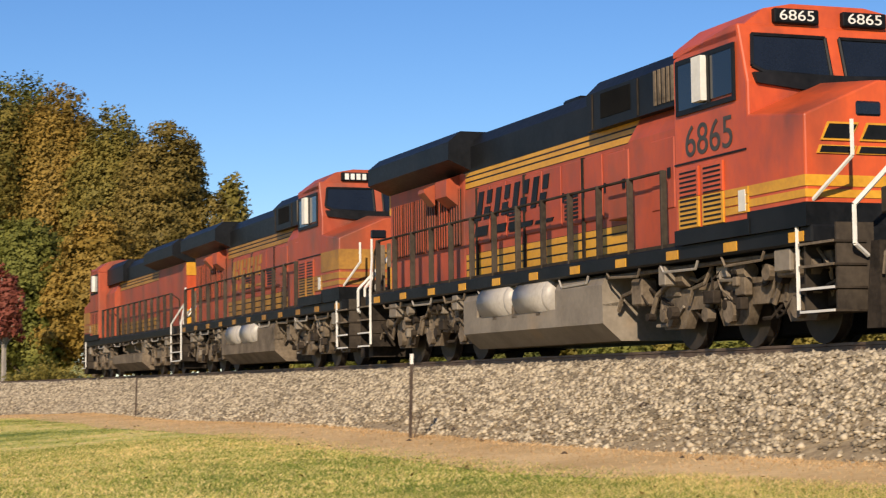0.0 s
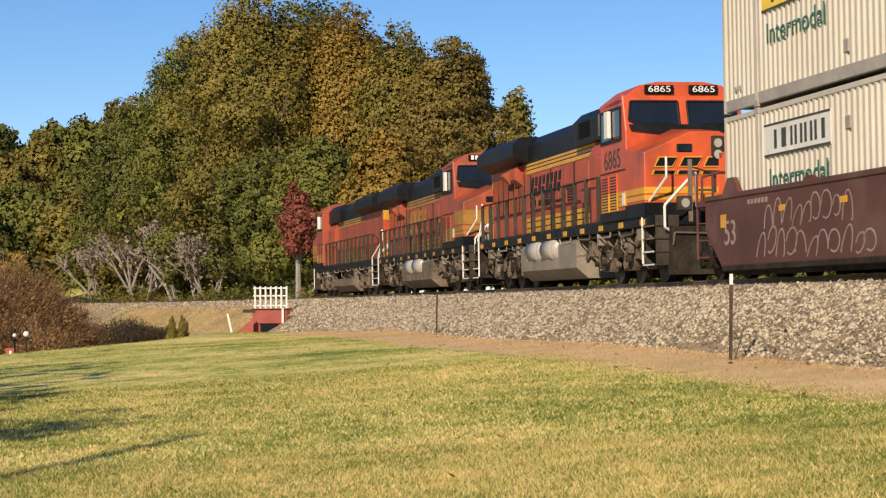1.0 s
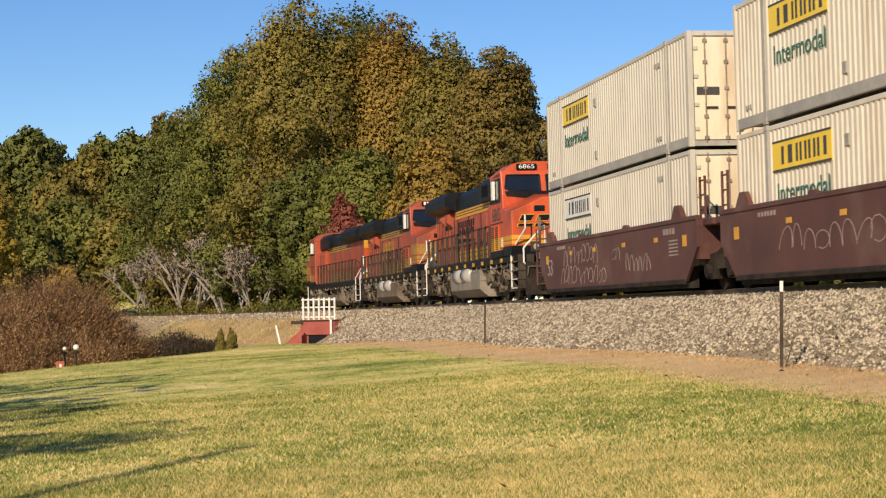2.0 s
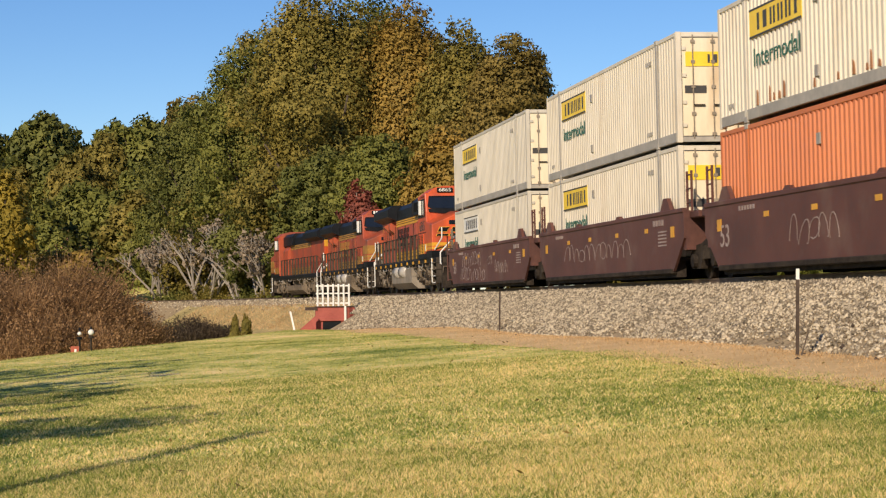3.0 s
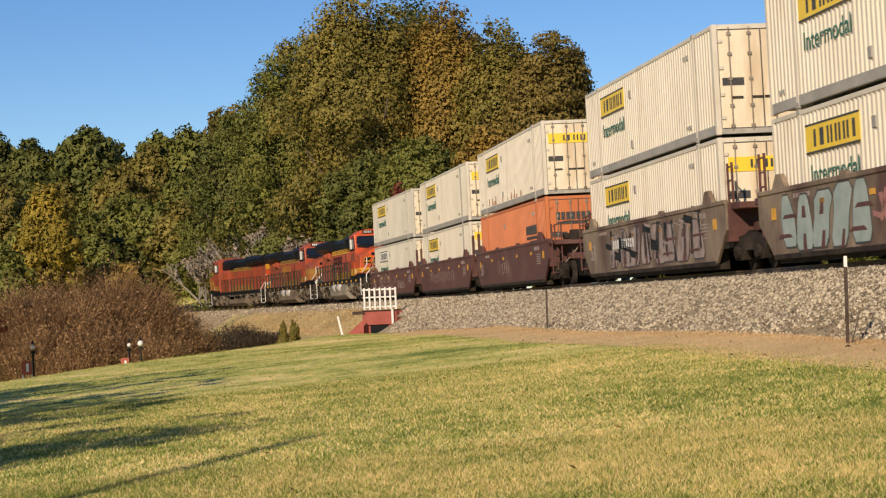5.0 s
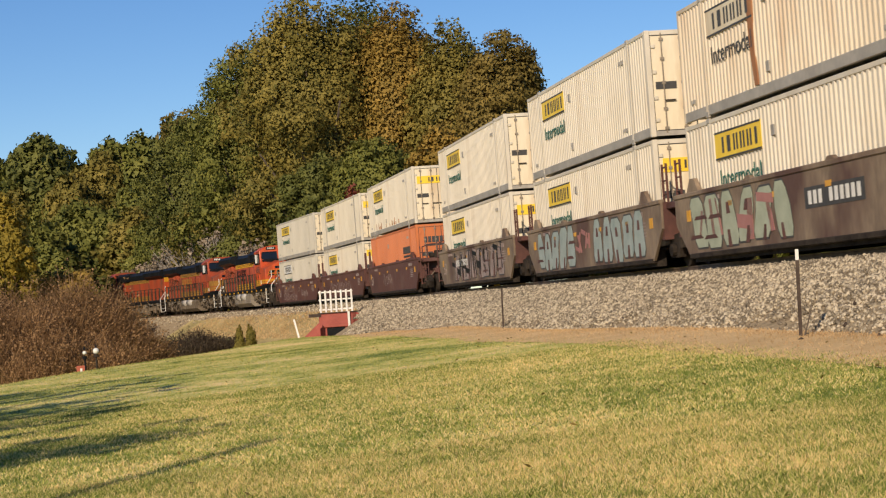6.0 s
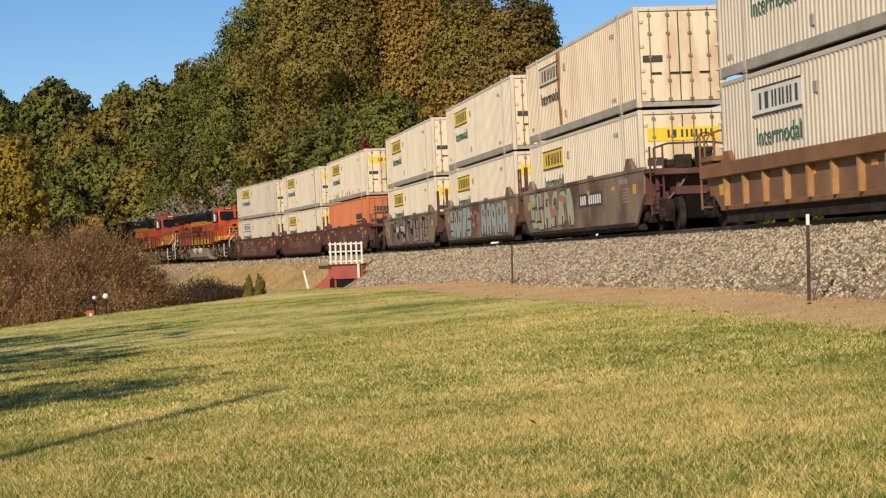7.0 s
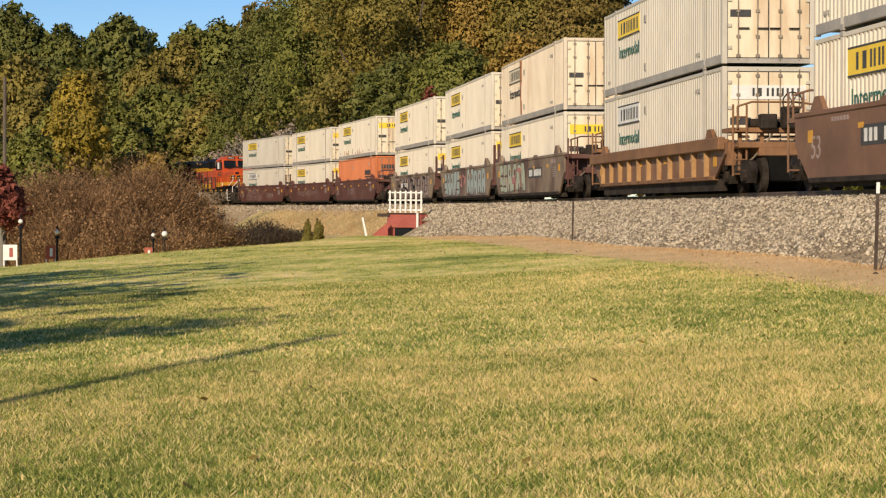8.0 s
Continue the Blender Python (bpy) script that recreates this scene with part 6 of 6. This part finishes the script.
# ---------------------------------------------------------------- posts, fence and lamps
def build_landmarks():
    for x, y, h, white, lab in ((5.35, 28.27, 1.36, 0.16, "rusty steel fence post with a white top"), (1.87, 54.74, 1.02, 0.0, "thin rusty steel stake beside the ballast")):
        p = thing("fence_post", lab, "post", "posts along the ballast")
        z = RAIL - 0.503 - 0.93 if white else RAIL - 0.503 - 0.74
        p.matrix_basis = pose(x, y, z, rx=0, ry=1.2)
        part("shaft", boxes((-0.026, 0.026, -0.008, 0.008, -0.3, h - white), (-0.008, 0.008, 0, 0.04, -0.3, h - white)), M_TIE, p)
        if white:
            part("cap", boxes((-0.025, 0.025, -0.009, 0.009, h - white, h), (-0.008, 0.008, 0, 0.038, h - white, h)), M_WHITE, p, "white painted top")
            s = thing("stick", "broken dark stake leaning by a fence post", "stake")
            s.matrix_basis = pose(x + 0.03, y - 0.05, z, ry=17)
            part("shaft", cyl(bmesh.new(), (0, 0, -0.2), (0, 0, 0.50), 0.016, 6, 0.01), M_BARK, s)
    # culvert head with its white railing
    cx, cy = -5.55, 105.0
    top = 1.44
    f = thing("culvert_railing", "short white picket railing over a red culvert wall", "railing")
    f.matrix_basis = pose(cx, cy, top, rz=6)
    for k in range(7):
        part("picket", boxes((-0.88 + k * 0.288, -0.78 + k * 0.288, -0.03, 0.03, 0, 1.22), bevel=0.008), M_WHITE, f)
    for z in (0.12, 0.66, 1.08):
        part("cross_rail", boxes((-0.92, 0.98, 0.03, 0.08, z, z + 0.08)), M_WHITE, f)
    w = thing("culvert_wall", "faded red painted timber culvert head wall", "wall")
    w.matrix_basis = pose(cx, cy - 0.2, 0, rz=6)
    part("head_wall", boxes((-0.95, 1.1, -0.1, 0.3, 0.35, top)), M_REDPAINT, w)
    part("wing_wall", prism([(-2.3, -0.9), (-2.3, -0.22), (-0.95, top - 0.5), (-0.95, -0.9)], -0.7, -0.5), M_REDPAINT, w)
    # solid black block, its colour standing for the shade inside the culvert
    part("opening", boxes((-0.55, 0.45, -0.108, 0.1, -0.9, 0.62)), M_BLACK, w, "dark mouth of the culvert")
    part("lintel", boxes((-0.8, 0.7, -0.2, -0.1, 0.62, 0.82), bevel=0.02), M_REDPAINT, w)
    part("wing_wall", prism([(0.9, top), (1.1, top), (1.9, 0.5), (1.9, 0.3), (0.9, 0.3)], -0.1, 0.12), M_REDPAINT, w)
    part("cap_beam", boxes((-1.5, -0.85, -0.15, 0.3, top - 0.22, top - 0.04), (-0.98, 1.15, -0.18, 0.32, top - 0.05, top)), M_TIE, w)
    part("base_wall", boxes((-0.95, 1.1, -0.1, 0.3, -1.5, 0.35)), M_REDPAINT, w)
    part("marker_post", boxes((0.62, 0.74, -0.24, -0.16, 0.0, top)), M_WHITE, w, "white painted post")
    q = thing("marker_stake", "white painted stake leaning on the ballast bank", "post")
    x, y = at_bearing(-73.5, 104)
    q.matrix_basis = pose(x, y, 0.35, ry=-12)
    part("shaft", boxes((-0.05, 0.05, -0.03, 0.03, -0.3, 0.85)), M_WHITE, q)
    # garden lamps and small signs
    def lamp(b, d, z, h, lab, globe):
        x, y = at_bearing(b, d)
        l = thing("garden_lamp", lab, "lamp", "garden lamps")
        l.matrix_basis = pose(x, y, z)
        part("pole", cyl(cyl(bmesh.new(), (0, 0, -0.4), (0, 0, h - 0.14), 0.045, 10, 0.035), (0, 0, h - 0.22), (0, 0, h - 0.12), 0.09, 10), M_BLACK if not globe else M_GRIME, l)
        bm = bmesh.new()
        bmesh.ops.create_uvsphere(bm, u_segments=16, v_segments=10, radius=0.11 if globe else 0.075, matrix=Matrix.Translation((0, 0, h)))
        part("globe", bm, M_WHITE, l, "white glass globe")
        part("finial", cyl(bmesh.new(), (0, 0, h + 0.12), (0, 0, h + 0.24), 0.06, 8, 0.01), M_BLACK, l)
    lamp(-180, 69, -0.68, 1.35, "small white-globed garden lamp on a post", True)
    lamp(-186, 69.6, -0.68, 1.30, "black garden lamp post with small globe", False)
    lamp(-237, 66, -0.75, 1.50, "black garden lamp post with small globe", False)
    lamp(-256.5, 61, -0.6, 1.75, "tall black garden lamp post with globe", False)
    x, y = at_bearing(-265, 64)
    u = thing("utility_pole", "dark weathered wooden utility pole beside the lawn", "pole")
    u.matrix_basis = pose(x, y, -0.6)
    part("shaft", cyl(bmesh.new(), (0, 0, -0.4), (0, 0, 6.6), 0.07, 10, 0.06), M_BARK, u)
    u = thing("utility_pole", "tall weathered wooden utility pole whose shadow crosses the lawn", "pole")
    u.matrix_basis = pose(-10.66, -3.27, -0.2)
    part("shaft", cyl(bmesh.new(), (0, 0, -0.4), (0, 0, 12.6), 0.14, 12, 0.09), M_BARK, u)

    def sign(b, d, z, w, h, up, lab, paint):
        x, y = at_bearing(b, d)
        g = thing("yard_sign", lab, "sign", "yard signs")
        g.matrix_basis = pose(x, y, z)
        part("panel", boxes((-w / 2, w / 2, -0.012, 0.012, up, up + h)), paint, g)
        part("stake", boxes((-w / 2, -w / 2 + 0.04, 0.012, 0.03, -0.2, up + h), (w / 2 - 0.04, w / 2, 0.012, 0.03, -0.2, up + h)), M_WHITE, g)
        part("mark", boxes((-w * 0.06, w * 0.2, -0.02, -0.012, up + h * 0.2, up + h * 0.8)), M_WHITE if paint is not M_WHITE else M_REDPAINT, g, "plain mark")
    sign(-240.5, 66.3, -0.75, 0.36, 0.48, 0.55, "small orange-red sign on stakes by a lamp", M_FADED)
    sign(-188.5, 69.2, -0.68, 0.3, 0.5, 0.35, "small orange-red sign on stakes by a lamp", M_FADED)
    sign(-262, 61, -0.6, 0.46, 0.5, 0.5, "white sign with a small red mark on a stake", M_WHITE)


def build_litter():
    """Dark fallen stones and clods along the ballast's foot, and fallen leaves on the lawn."""
    rng = np.random.default_rng(41)
    n = 90
    sr = rng.uniform(-50, 36, n)
    us = rng.uniform(2.6, 6.0, n)
    x, y, p = on_track(sr)
    px, py = x - us * np.cos(p), y - us * np.sin(p)
    zs = np.empty(n)
    for k in range(n):
        pr = bed_profile(float(sr[k]))
        lawn = float(lawn_height(px[k:k + 1], py[k:k + 1], sr[k:k + 1], us[k:k + 1])[0])
        zs[k] = max(float(np.interp(us[k], [a for a, _ in pr], [b for _, b in pr])), lawn if us[k] > 4.9 else -9)
    V0 = np.array([(1, 0, 0), (-1, 0, 0), (0, 1, 0), (0, -1, 0), (0, 0, 0.8), (0, 0, -0.5)], float)
    F0 = np.array([(0, 2, 4), (2, 1, 4), (1, 3, 4), (3, 0, 4), (2, 0, 5), (1, 2, 5), (3, 1, 5), (0, 3, 5)])
    shape = V0[None] * rng.uniform(0.025, 0.065, (n, 1, 1)) * rng.uniform(0.6, 1.4, (n, 6, 3))
    verts = shape + np.column_stack([px, py, zs + 0.02])[:, None]
    clods = fast_mesh("clods", verts.reshape(-1, 3), (F0[None] + (np.arange(n) * 6)[:, None, None]).ravel(), 3, M_TIE)
    tagged(clods, "dark fallen stones and clods at the ballast foot", "stones", kind="stuff")
    n = 900
    yy = np.sqrt(rng.uniform(9 ** 2, 70 ** 2, n))
    xy = np.column_stack([yy * rng.uniform(-0.3, 0.45, n), yy])
    s, u = lateral(xy[:, 0], xy[:, 1])
    xy, s, u = xy[u > 6], s[u > 6], u[u > 6]
    n = len(xy)
    c = np.column_stack([xy, lawn_height(xy[:, 0], xy[:, 1], s, u) + 0.04])
    a = rng.uniform(0, 6.28, n)
    r = rng.uniform(0.02, 0.045, n)
    d1 = np.column_stack([np.cos(a) * r, np.sin(a) * r, rng.normal(0, 0.3, n) * r])
    d2 = np.column_stack([-np.sin(a) * r, np.cos(a) * r, rng.normal(0, 0.3, n) * r]) * 0.6
    v = np.stack([c - d1, c - d2, c + d1, c + d2], 1).reshape(-1, 3)
    leaves = fast_mesh("fallen_leaves", v, np.arange(4 * n), 4, LEAF["bronze"])
    tagged(leaves, "scattered brown fallen leaves on the lawn", "leaves", kind="stuff")


build_trees()
build_landmarks()
build_litter()

motions()
